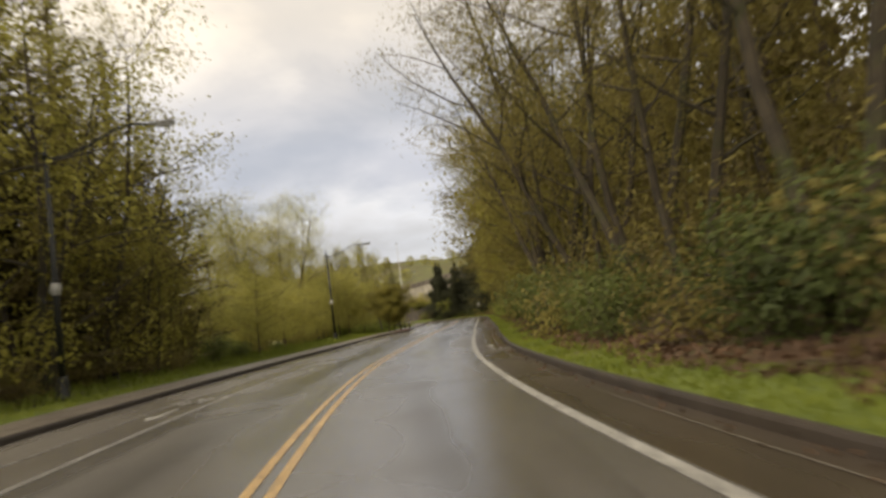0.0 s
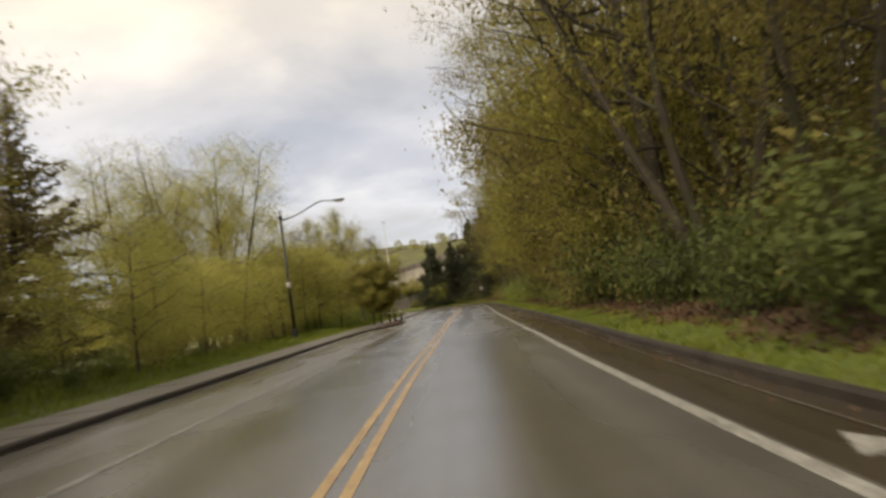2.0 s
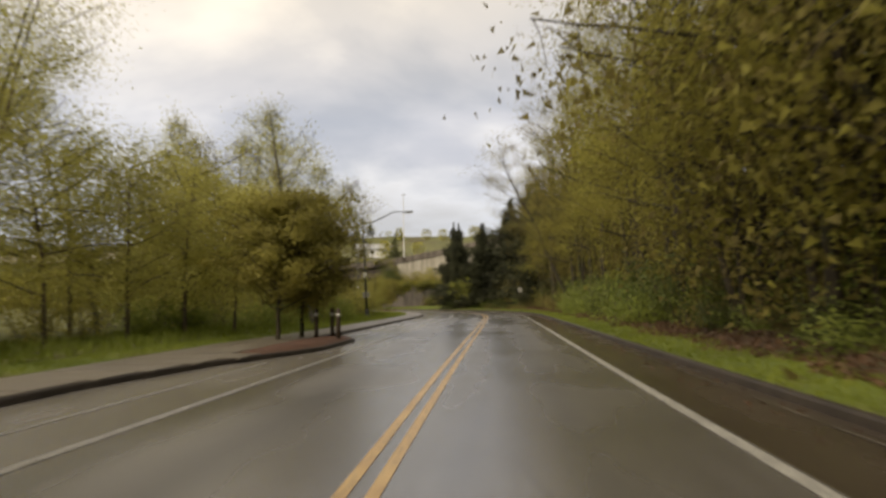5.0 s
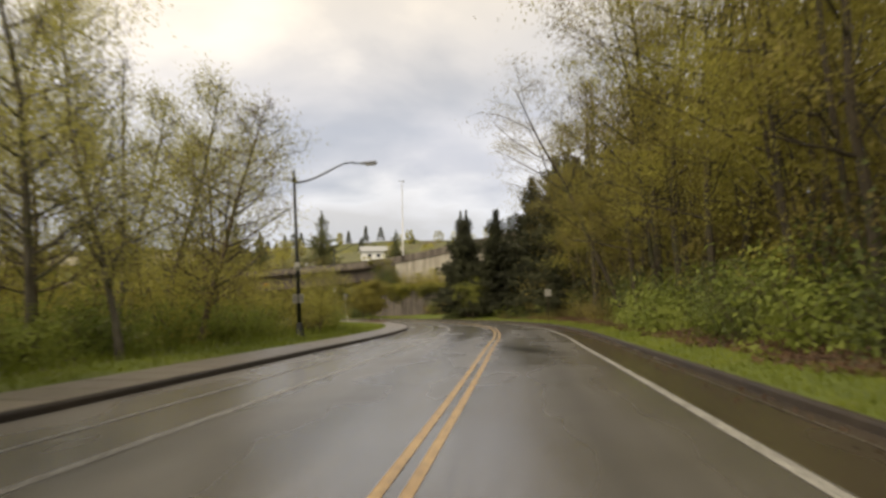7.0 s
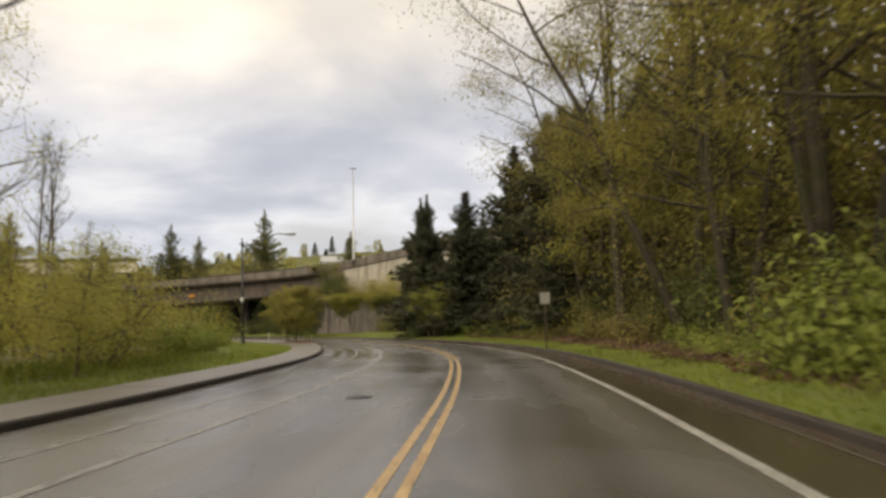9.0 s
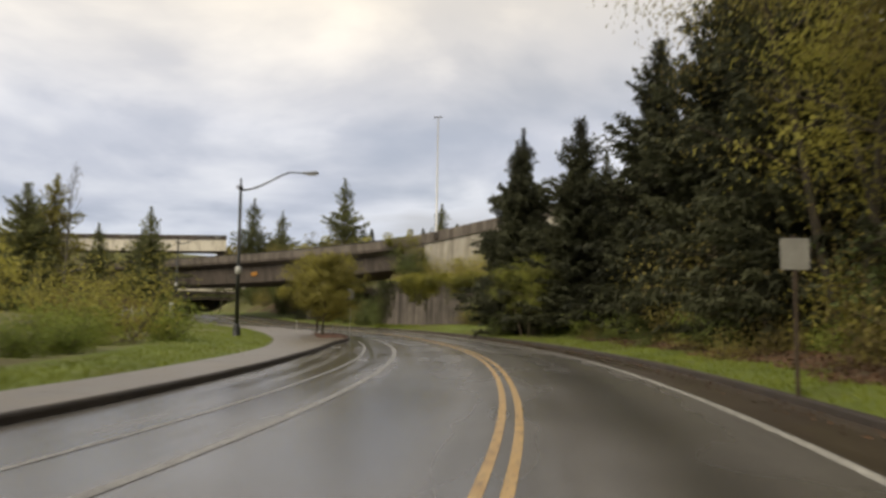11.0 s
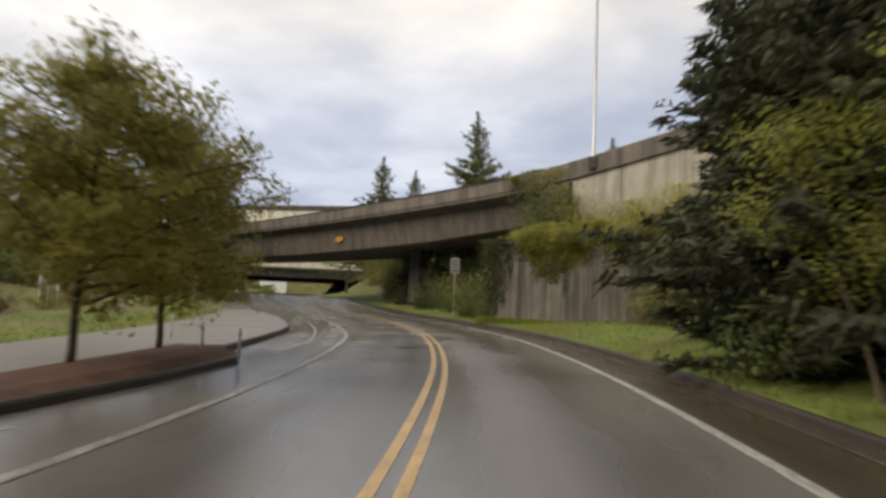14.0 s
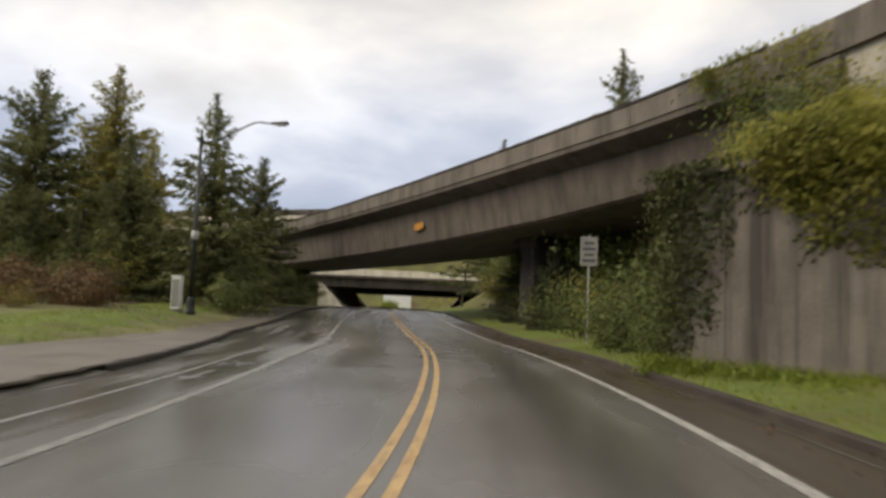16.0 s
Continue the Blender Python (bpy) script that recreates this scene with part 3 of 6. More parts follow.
ws = stations(S0, S1, 1.0)
bed = lambda s: np.where(((s > 90) & (s < 99.3)) | ((s > 175.5) & (s < 184.6)), np.minimum(-5.7, kerb_left(s) - 0.2), kerb_left(s) - 0.075)
PAVE = setting("pavement", sweep("pavement", ws, [(bed(ws), 0.118), (walk_back(ws), 0.125)], M_KERB), "wet grey concrete pavement with joints", "pavement")
for ob_s in ((90.4, 99.0), (175.8, 184.4)):
    s = stations(*ob_s, 0.4)
    k = kerb_left(s) - 0.075
    back = np.minimum(-5.7, k - 0.05)
    rise = 0.10 * np.sin(np.linspace(0, math.pi, len(s))) ** 0.5
    setting("planting_bed", sweep("planting_bed", s, [(k, 0.11), (k - 0.25, 0.13 + rise), ((k + back) / 2, 0.15 + rise), (back + 0.2, 0.13 + rise * 0.6), (back, 0.11)], M_MULCH), "reddish bark mulch bed in a kerbed bulb-out", "planting bed")

vs = stations(S0, S1, 1.0)
lawn = lambda s: np.interp(s, [0, 120, 150, 170, 188, 240, 270], [-10.6, -10.6, -11.0, -13.5, -15.0, -15.0, -11.0])
vr_h = np.minimum(ground_flat(*along(vs, np.full(len(vs), 8.9)).T), 0.62)
vl_h = ground_flat(*along(vs, np.full(len(vs), -8.9)).T)
setting("verge_left", sweep("verge_left", vs, [(walk_back(vs), 0.11), (walk_back(vs) - 0.4, 0.15), (walk_back(vs) - 1.8, 0.15 + lift(vs)), (lawn(vs) + 1.2, np.maximum(vl_h, 0.12) + 0.05 + lift(vs)), (lawn(vs), ground_flat(*along(vs, lawn(vs)).T) - 0.10 + lift(vs))], M_GRASS), "mown green grass strip beside the pavement", "verge")


def verge_edge(s):
    """Where the mown grass on the right ends and the wood's floor begins."""
    wave = 0.22 * np.sin(np.asarray(s) * 0.9) + 0.12 * np.sin(np.asarray(s) * 2.3 + 1.0)
    return np.interp(s, [0, 40, 60, 100, 130, 150, 162, 172, 182, 190, 420], [5.35, 5.4, 5.9, 6.1, 6.2, 6.4, 6.7, 7.1, 8.2, 9.0, 9.0]) + wave


def bank_z(s, o):
    """Height of the right bank, from the kerb up to the wood."""
    h = np.interp(s, vs, vr_h)
    return np.where(o < 6.6, 0.15 + ((o - 5.0) / 1.6).clip(0) * (0.4 * (h - 0.12) - 0.03), 0.12 + 0.4 * (h - 0.12) + (o - 6.6).clip(0, 1.6) / 1.6 * (0.6 * (h - 0.12) + 0.02))


fine = stations(S0, S1, 0.5)
ve = verge_edge(fine)
setting("verge_right", sweep("verge_right", fine, [(kerb_right(fine) + 0.10, 0.11), (kerb_right(fine) + 0.35, 0.15)] + [(kerb_right(fine) * (1 - u) + ve * u + 0.35 * (1 - u), bank_z(fine, kerb_right(fine) * (1 - u) + ve * u + 0.35 * (1 - u))) for u in (0.35, 0.7, 1.0)], M_GRASS), "mown green grass bank between kerb and woodland", "verge")
setting("wood_floor", sweep("wood_floor", fine, [(ve * (1 - u) + 9.8 * u, bank_z(fine, ve * (1 - u) + 9.8 * u) + (0.0 if u < 1 else -0.1)) for u in (0.0, 0.25, 0.5, 0.75, 1.0)], M_FLOOR), "brown leaf-strewn earth at the foot of the wood", "ground")


# ---- bridges and walls ----
TOP_D = [-60, -45, -20, -9, 0, 5, 10, 20, 28, 40, 60, 130]
TOP_Z = [17.5, 15.5, 12.6, 11.0, 9.9, 9.4, 9.15, 8.9, 8.75, 8.65, 8.7, 9.0]


def top_z(d):
    return float(np.interp(d, TOP_D, TOP_Z))


def soffit_z(d):
    return float(np.interp(d, [4, 9, 17, 27, 37, 50, 130], [6.3, 6.0, 5.5, 5.2, 5.0, 4.95, 5.2]))


def ramp_bar(name, d0, d1, section, mat, parent, label="", step=2.0):
    """A bar along the ramp. section(d): (b, z) corners round it."""
    ds = np.linspace(d0, d1, max(2, int(abs(d1 - d0) / step) + 1))
    rings = [[ramp_at(d, b, z) for b, z in section(d)] for d in ds]
    k = len(rings[0])
    verts = [v for r in rings for v in r]
    faces = [(i * k + j, i * k + (j + 1) % k, (i + 1) * k + (j + 1) % k, (i + 1) * k + j) for i in range(len(ds) - 1) for j in range(k)]
    faces += [tuple(range(k))[::-1], tuple((len(ds) - 1) * k + j for j in range(k))]
    return part(name, mesh_of(name, verts, faces, mat), None, parent, label)


ramp_bridge = thing("ramp_bridge", "brown-grey concrete ramp bridge with a solid parapet crossing the road", "bridge")
for d0 in np.arange(4.0, 118.0, 6.0):
    ramp_bar("parapet_cap", d0 + 0.012, d0 + 5.988, lambda d: [(-0.03, top_z(d) + 0.002), (-0.03, top_z(d) + 0.10), (0.35, top_z(d) + 0.10), (0.35, top_z(d) + 0.002)], M_PIER, ramp_bridge, "thin dark parapet cap")
    ramp_bar("parapet_panel", d0 + 0.012, d0 + 5.988, lambda d: [(0.0, top_z(d) - 0.82), (0.0, top_z(d) - 0.06), (0.05, top_z(d)), (0.27, top_z(d)), (0.33, top_z(d) - 0.05), (0.40, top_z(d) - 0.82)], M_CONC, ramp_bridge)
    ramp_bar("parapet_panel", d0 + 0.012, d0 + 5.988, lambda d: [(10.1, top_z(d) - 0.82), (10.17, top_z(d) - 0.05), (10.23, top_z(d)), (10.45, top_z(d)), (10.5, top_z(d) - 0.06), (10.5, top_z(d) - 0.82)], M_CONC, ramp_bridge)
# slab and girder wear the shade-darkened concrete, the parapet the lighter one
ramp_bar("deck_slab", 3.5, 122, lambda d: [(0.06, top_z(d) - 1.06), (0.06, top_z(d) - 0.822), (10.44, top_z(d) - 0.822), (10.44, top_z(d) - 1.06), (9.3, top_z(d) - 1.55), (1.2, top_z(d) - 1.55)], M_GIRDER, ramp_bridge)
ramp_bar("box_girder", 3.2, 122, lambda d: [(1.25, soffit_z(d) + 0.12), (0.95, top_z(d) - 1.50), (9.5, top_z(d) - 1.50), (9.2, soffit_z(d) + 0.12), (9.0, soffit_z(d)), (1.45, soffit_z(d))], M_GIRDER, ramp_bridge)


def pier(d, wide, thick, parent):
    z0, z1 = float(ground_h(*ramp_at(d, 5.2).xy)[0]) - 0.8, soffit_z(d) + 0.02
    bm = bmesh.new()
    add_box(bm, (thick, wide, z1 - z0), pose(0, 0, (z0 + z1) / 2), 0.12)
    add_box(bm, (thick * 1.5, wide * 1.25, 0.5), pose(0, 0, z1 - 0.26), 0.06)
    ob = part("pier", bm, M_PIER, parent, "concrete wall pier with the ramp's shade put into its dark colour")
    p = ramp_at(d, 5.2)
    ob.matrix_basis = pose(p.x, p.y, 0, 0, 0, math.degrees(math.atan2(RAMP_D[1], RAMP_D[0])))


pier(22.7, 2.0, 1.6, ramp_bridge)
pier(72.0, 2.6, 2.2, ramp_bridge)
mark = mesh_of("spray_mark", [ramp_at(29.3, 0.985, 6.50), ramp_at(30.4, 0.98, 6.47), ramp_at(30.6, 0.99, 6.12), ramp_at(29.9, 1.0, 6.02), ramp_at(29.2, 0.99, 6.18)], [(0, 1, 2, 3, 4)], M_ORANGE)
for v in mark.vertices:
    v.co -= Vector((RAMP_N[0], RAMP_N[1], 0)) * 0.05
part("spray_mark", mark, None, ramp_bridge, "orange paint mark on the girder")

us = stations(203, 262, 1.0)
setting("bare_earth", sweep("bare_earth", us, [(6.4 + 10.5 * u, ground_flat(*along(us, np.full(len(us), 6.4 + 10.5 * u)).T) + 0.04) for u in np.linspace(0, 1, 8)], M_FLOOR), "dry brown earth on the slope under the ramp", "ground")

# solid retaining wall that carries the ramp up the hill
ramp_wall = thing("retaining_wall", "tall tan concrete retaining wall under the ramp", "retaining wall")
for d0 in np.arange(-56.0, 3.9, 6.0):
    ramp_bar("parapet_panel", d0 + 0.012, min(d0 + 5.988, 3.98), lambda d: [(-0.12, top_z(d) - 1.05), (-0.12, top_z(d) - 0.05), (-0.06, top_z(d)), (0.27, top_z(d)), (0.33, top_z(d) - 0.05), (0.40, top_z(d) - 1.05)], M_CONC, ramp_wall)
    ramp_bar("wall_panel", d0 + 0.02, min(d0 + 5.98, 3.6), lambda d: [(0.06, 2.5), (0.06, top_z(d) - 1.052), (0.6, top_z(d) - 1.052), (0.6, 2.5)], M_PALE, ramp_wall)
ramp_bar("pilaster", 1.6, 3.9, lambda d: [(-0.22, 2.5), (-0.22, top_z(d) - 1.2), (0.055, top_z(d) - 1.2), (0.055, 2.5)], M_CONC, ramp_wall, "stained concrete pilaster")
ramp_bar("fill", -56, 3.4, lambda d: [(0.61, 2.5), (0.61, top_z(d) - 1.1), (9.9, top_z(d) - 1.1), (9.9, 2.5)], M_GIRDER, ramp_wall)

# stained board-marked wall at the roadside
WALL_A, WALL_B = Vector((-14.4, 121.0, 0)), Vector((-0.5, 113.3, 0))
stained_wall = thing("roadside_wall", "dark streaked board-marked concrete wall overgrown along its top", "retaining wall")
wdir = (WALL_B - WALL_A).normalized()
wnor = Vector((-wdir.y, wdir.x, 0))
wlen = (WALL_B - WALL_A).length
wrot = math.degrees(math.atan2(wdir.y, wdir.x))
board = bmesh.new()
add_box(board, (1.0, 0.10, 4.1))
board_mesh = bpy.data.meshes.new("board")
board.to_mesh(board_mesh)
board.free()
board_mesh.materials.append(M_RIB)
reach = 0.0
while reach < wlen - 0.05:
    wide = min(random.uniform(0.22, 0.62), wlen - reach)
    p = WALL_A + wdir * (reach + wide / 2) + wnor * random.uniform(-0.012, 0.012)
    ob = new("board", board_mesh)
    ob.parent = stained_wall
    ob.matrix_basis = pose(p.x, p.y, 2.2 + random.uniform(-0.03, 0.03), 0, 0, wrot) @ Matrix.Diagonal((wide - 0.003, 1, 1, 1))
    reach += wide
core = bmesh.new()
add_box(core, (wlen, 0.35, 4.0), pose(*(WALL_A + wdir * wlen / 2 + wnor * 0.22).xy, 2.15, 0, 0, wrot))
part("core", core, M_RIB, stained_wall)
cope = bmesh.new()
add_box(cope, (wlen + 0.1, 0.62, 0.16), pose(*(WALL_A + wdir * wlen / 2 + wnor * 0.14).xy, 4.33, 0, 0, wrot), 0.03)
part("coping", cope, M_CONC, stained_wall, "rough concrete coping")
side = bmesh.new()
add_box(side, (0.35, 9.0, 4.1), pose(*(WALL_A + wnor * 4.6 + wdir * 0.18).xy, 2.15, 0, 0, wrot))
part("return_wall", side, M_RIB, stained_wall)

# the second bridge
far_bridge = thing("far_bridge", "pale flat concrete road bridge with sloped abutments", "bridge")
FB = pose(-88.5, 189.0, 0, 0, 0, math.degrees(math.atan2(0.60, 0.80)))
# front parapet in the sun-brightened cream, rear one in plain pale concrete
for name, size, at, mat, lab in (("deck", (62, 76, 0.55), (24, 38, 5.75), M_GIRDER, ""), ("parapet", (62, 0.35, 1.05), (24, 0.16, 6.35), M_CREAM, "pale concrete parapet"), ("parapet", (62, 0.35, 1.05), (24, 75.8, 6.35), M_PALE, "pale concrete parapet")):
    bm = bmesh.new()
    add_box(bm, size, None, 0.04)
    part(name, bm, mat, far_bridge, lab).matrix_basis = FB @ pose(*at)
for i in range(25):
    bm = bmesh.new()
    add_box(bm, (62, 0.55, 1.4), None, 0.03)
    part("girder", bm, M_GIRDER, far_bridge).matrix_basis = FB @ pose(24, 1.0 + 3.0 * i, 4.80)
for x0, flip in ((-1.0, 1), (27.0, -1)):
    v = [(0, -0.4, -0.3), (0, 76.4, -0.3), (0, 76.4, 4.62), (0, -0.4, 4.62), (5.0 * flip, -0.4, -0.3), (5.0 * flip, 76.4, -0.3), (0.4 * flip, 76.4, 4.62), (0.4 * flip, -0.4, 4.62)]
    f = [(0, 1, 2, 3), (4, 7, 6, 5), (3, 2, 6, 7), (0, 3, 7, 4), (1, 5, 6, 2)]
    part("abutment", mesh_of("abutment", v, f, M_CREAM), None, far_bridge, "sloped pale concrete abutment").matrix_basis = FB @ pose(x0, 0, 0)

# long pale viaduct on the skyline
viaduct = thing("viaduct", "distant cream concrete viaduct with a brown cap above the ramp", "bridge")
for i in np.arange(0.45, 6.0, 1.0):
    vx, vy, vz = -150 + 12.6 * i, 182 + 5.5 * i, 16.9 + 0.42 * i
    for name, size, back, z, mat, lab in (("parapet_panel", (13.72, 0.5, 2.7), 0.0, vz - 2.35, M_CREAM, ""), ("cap", (13.72, 0.8, 1.0), 0.0, vz - 0.495, M_GIRDER, "brown stained cap"), ("deck", (13.72, 7.0, 1.1), 3.76, vz - 3.2, M_GIRDER, "")):
        bm = bmesh.new()
        add_box(bm, size, None, 0.05)
        part(name, bm, mat, viaduct, lab).matrix_basis = pose(vx - 0.40 * back, vy + 0.916 * back, z, 0, -1.75, 23.6)
for i in (0.5, 2.6, 5.85):
    x, y = -151.5 + 12.6 * i, 185.4 + 5.5 * i
    g = float(ground_h(x, y)[0]) - 0.5
    bm = bmesh.new()
    add_box(bm, (1.6, 4.0, 13.5 + 0.42 * i - g), pose(0, 0, (13.5 + 0.42 * i - g) / 2), 0.05)
    part("pier", bm, M_GIRDER, viaduct, "plain concrete pier").matrix_basis = pose(x, y, g, 0, 0, 23.6)


# ---- street furniture ----
def street_lamp(lantern=True):
    lamp = thing("street_lamp", "dark steel street lamp with a curved arm beside the pavement", "street lamp", "street lamps along the road")
    part("base", lathe([(0.26, 0), (0.27, 0.10), (0.22, 0.16), (0.20, 0.55), (0.16, 0.72), (0.13, 0.80)], 16), M_POLE, lamp, "flared cast base")
    part("pole", lathe([(0.115, 0.78), (0.10, 3.5), (0.075, 8.25)], 14), M_POLE, lamp)
    part("finial", lathe([(0.09, 8.2), (0.13, 8.28), (0.13, 8.40), (0.06, 8.48), (0.04, 8.7), (0.07, 8.76), (0.01, 8.86)], 12), M_POLE, lamp)
    u = np.linspace(0, 1, 14)
    arm = np.c_[0.05 + 3.5 * u, 0 * u, 8.18 + 0.10 * u + 0.95 * smooth(0.05, 0.95, u) - 0.18 * smooth(0.75, 1.0, u)]
    part("arm", smooth_tube("arm", arm, np.interp(u, [0, 1], [0.055, 0.038]), 8, M_POLE), None, lamp, "curved steel arm")
    hook = [(-0.05, 0, 8.30), (-0.16, 0, 8.26), (-0.24, 0, 8.32), (-0.23, 0, 8.42), (-0.17, 0, 8.44)]
    part("scroll", smooth_tube("scroll", hook, [0.03] * 5, 6, M_POLE), None, lamp)
    bm = bmesh.new()
    made = add_box(bm, (0.95, 0.32, 0.17), pose(3.95, 0, 9.06), 0.06)
    for v in bm.verts:
        if v.co.x < 3.75:
            v.co.y *= 0.55
            v.co.z = 9.06 + (v.co.z - 9.06) * 0.6
    head = part("lamp_head", bm, M_LAMPHEAD, lamp, "grey flat cobra-style lamp head")
    bm = bmesh.new()
    add_box(bm, (0.5, 0.24, 0.05), pose(4.05, 0, 8.96), 0.02)
    part("lens", bm, M_OPAL, head, "pale glass lens")
    if lantern:
        br = [(-0.05, 0, 3.35), (-0.25, 0, 3.30), (-0.42, 0, 3.36), (-0.45, 0, 3.5)]
        bracket = part("lantern_bracket", smooth_tube("lantern_bracket", br, [0.03] * 4, 6, M_POLE), None, lamp)
        gl = part("lantern", lathe([(0.07, 3.5), (0.15, 3.56), (0.18, 3.72), (0.15, 3.92), (0.06, 4.02)], 12), M_OPAL, lamp, "small opal pedestrian lantern")
        part("lantern_cap", lathe([(0.17, 3.95), (0.10, 4.06), (0.03, 4.18)], 12), M_POLE, gl)
    return lamp


def small_plate(parent, w, h, z, bars, x=0.0, y=0.0, turn=0.0, name="sign_panel"):
    bm = bmesh.new()
    add_box(bm, (w, 0.012, h), None, 0.004)
    p = part(name, bm, M_SIGN, parent, "weathered white sheet sign")
    p.matrix_basis = pose(x, y, z, 0, 0, turn)
    for i in range(bars):
        bm = bmesh.new()
        add_box(bm, (w * (0.55 + 0.2 * (i % 2)), 0.004, h * 0.09), pose(0, -0.0085, h * (0.28 - 0.2 * i)))
        part("print_bar", bm, M_BAR, p)


lamp0 = street_lamp()
LAMPS = [(-12.1, 1.6, 4.0, 0.99, 0), (-8.3, 46.5, 4.0, 0.925, -2.0), (-14.25, 88.7, 2.0, 0.935, -0.6), (-38.75, 126.9, 22.0, 1.0, 0), (-14.45, -45.2, 3.0, 0.96, 0)]
for i, (x, y, turn, size, lean) in enumerate(LAMPS):
    m = pose(x, y, float(ground_h(x, y)[0]) - (0.1 if i == 2 else 0.02), 0, lean, turn) @ Matrix.Scale(size, 4)
    if i == 0:
        lamp0.matrix_basis = m
    else:
        copy_thing(lamp0, m).matrix_basis = m
for o in list(scene.objects):
    if o.name.startswith("street_lamp.") and o.parent is None and o.name in ("street_lamp.001",):
        small_plate(o, 0.26, 0.48, 2.05, 3, -0.17, -0.12)
        small_plate(o, 0.26, 0.48, 2.05, 3, 0.17, -0.12)


def post_sign(x, y, turn, w, h, z, bars, label, wood=M_GALV):
    g = float(ground_h(x, y)[0])
    sign = thing("road_sign", label, "road sign", "", pose(x, y, g - 0.02, 0, 0, turn))
    bm = bmesh.new()
    add_box(bm, (0.06, 0.045, z + h / 2 + 0.05 - g), pose(0, 0.03, (z + h / 2 + 0.05 - g) / 2), 0.006)
    part("post", bm, wood, sign)
    small_plate(sign, w, h, z - g, bars)
    return sign


post_sign(5.75, 65.9, 4, 0.46, 0.52, 2.45, 0, "plain grey-white square sign on a thin brown post", M_TIMBER)
post_sign(-20.0, 129.5, 30, 0.62, 1.05, 3.55, 4, "tall weathered white sign with dark print before ivy")

cab = thing("utility_cabinet", "narrow pale grey utility cabinet standing beside a street lamp", "utility cabinet", "", pose(-38.7, 126.1, float(ground_h(-38.7, 126.1)[0]) - 0.02, 0, 0, 32))
for name, size, at, mat in (("cabinet_body", (0.42, 0.36, 1.5), (0, 0, 0.82), M_PAINTED), ("plinth", (0.5, 0.44, 0.12), (0, 0, 0.04), M_WALK), ("lid", (0.48, 0.42, 0.06), (0, 0, 1.6), M_PAINTED), ("door_panel", (0.34, 0.02, 1.25), (0, -0.187, 0.82), M_SIGN)):
    bm = bmesh.new()
    add_box(bm, size, pose(*at), 0.012)
    part(name, bm, mat, cab)

# light mast on the ramp's parapet
mast = thing("light_mast", "tall thin pale steel light mast fixed to the parapet", "light mast", "", pose(-10.25, 126.05, 9.1))
part("pole", lathe([(0.16, 0.0), (0.16, 0.5), (0.11, 0.6), (0.06, 12.6)], 12), M_GALV, mast)
bm = bmesh.new()
add_box(bm, (0.5, 0.45, 0.7), pose(0, 0, 0.35), 0.04)
part("bracket", bm, M_KERB, mast, "dark bracket on the parapet")
for k in (-1, 1):
    bm = bmesh.new()
    add_box(bm, (0.42, 0.2, 0.12), pose(0.24 * k, 0, 12.6), 0.04)
    part("lamp_head", bm, M_LAMPHEAD, mast)


def bollard(x, y, h, r, mat, label, lean=0.0):
    b = thing("bollard", label, "bollard", "bollards at the bulb-outs", pose(x, y, 0.13, lean, lean * 0.6, 0))
    part("post", lathe([(r, -0.05), (r, h - 0.06), (r * 0.9, h - 0.02), (r * 0.5, h)], 12), mat, b)
    part("band", lathe([(r * 1.06, h * 0.74), (r * 1.06, h * 0.84)], 12), M_GALV if mat is not M_PAINTED else M_SIGN, b, "reflective band")


for x, y in ((-5.95, 14.7), (-6.35, 13.7), (-5.35, 12.2)):
    bollard(x, y, 1.05, 0.075, M_TIMBER, "dark timber bollard in a bark mulch bed")

for x, y, h, lean in ((-11.3, 95.5, 0.6, 2.0), (-10.15, 95.15, 0.55, -3.0), (-14.5, 98.1, 0.8, 1.0)):
    bollard(x, y, h, 0.026, M_PAINTED, "slim white marker post at the end of a mulch bed", lean)


def mesh_fence(start, end, n, label):
    """A low fence: white posts, two rails and pale upright slats between them."""
    a0, a1 = Vector((*start, 0)), Vector((*end, 0))
    way, L = (a1 - a0).normalized(), (a1 - a0).length
    turn = math.degrees(math.atan2(way.y, way.x))
    f = thing("low_fence", label, "fence")
    for i in range(n + 1):
        p = a0 + way * (L * i / n)
        g = float(ground_h(p.x, p.y)[0])
        bm = bmesh.new()
        add_box(bm, (0.11, 0.11, 1.55), pose(p.x, p.y, g + 0.70, 0, 0, turn), 0.012)
        part("post", bm, M_CLAD, f)
    for i in range(n):
        p = a0 + way * (L * (i + 0.5) / n)
        g = float(ground_h(p.x, p.y)[0])
        for z in (0.25, 1.25):
            bm = bmesh.new()
            add_box(bm, (L / n - 0.12, 0.04, 0.07), pose(p.x, p.y, g + z, 0, 0, turn), 0.006)
            part("rail", bm, M_GALV, f)
        for k in range(9):
            q = p + way * ((k - 4) * (L / n - 0.16) / 9)
            bm = bmesh.new()
            add_box(bm, (0.09, 0.02, 1.05), pose(q.x, q.y, g + 0.76, 0, 0, turn), 0.004)
            part("slat", bm, M_LAMPHEAD, f)


mesh_fence((-31.6, 108.9), (-34.2, 110.0), 2, "low pale slatted fence with white posts behind brown shrubs")


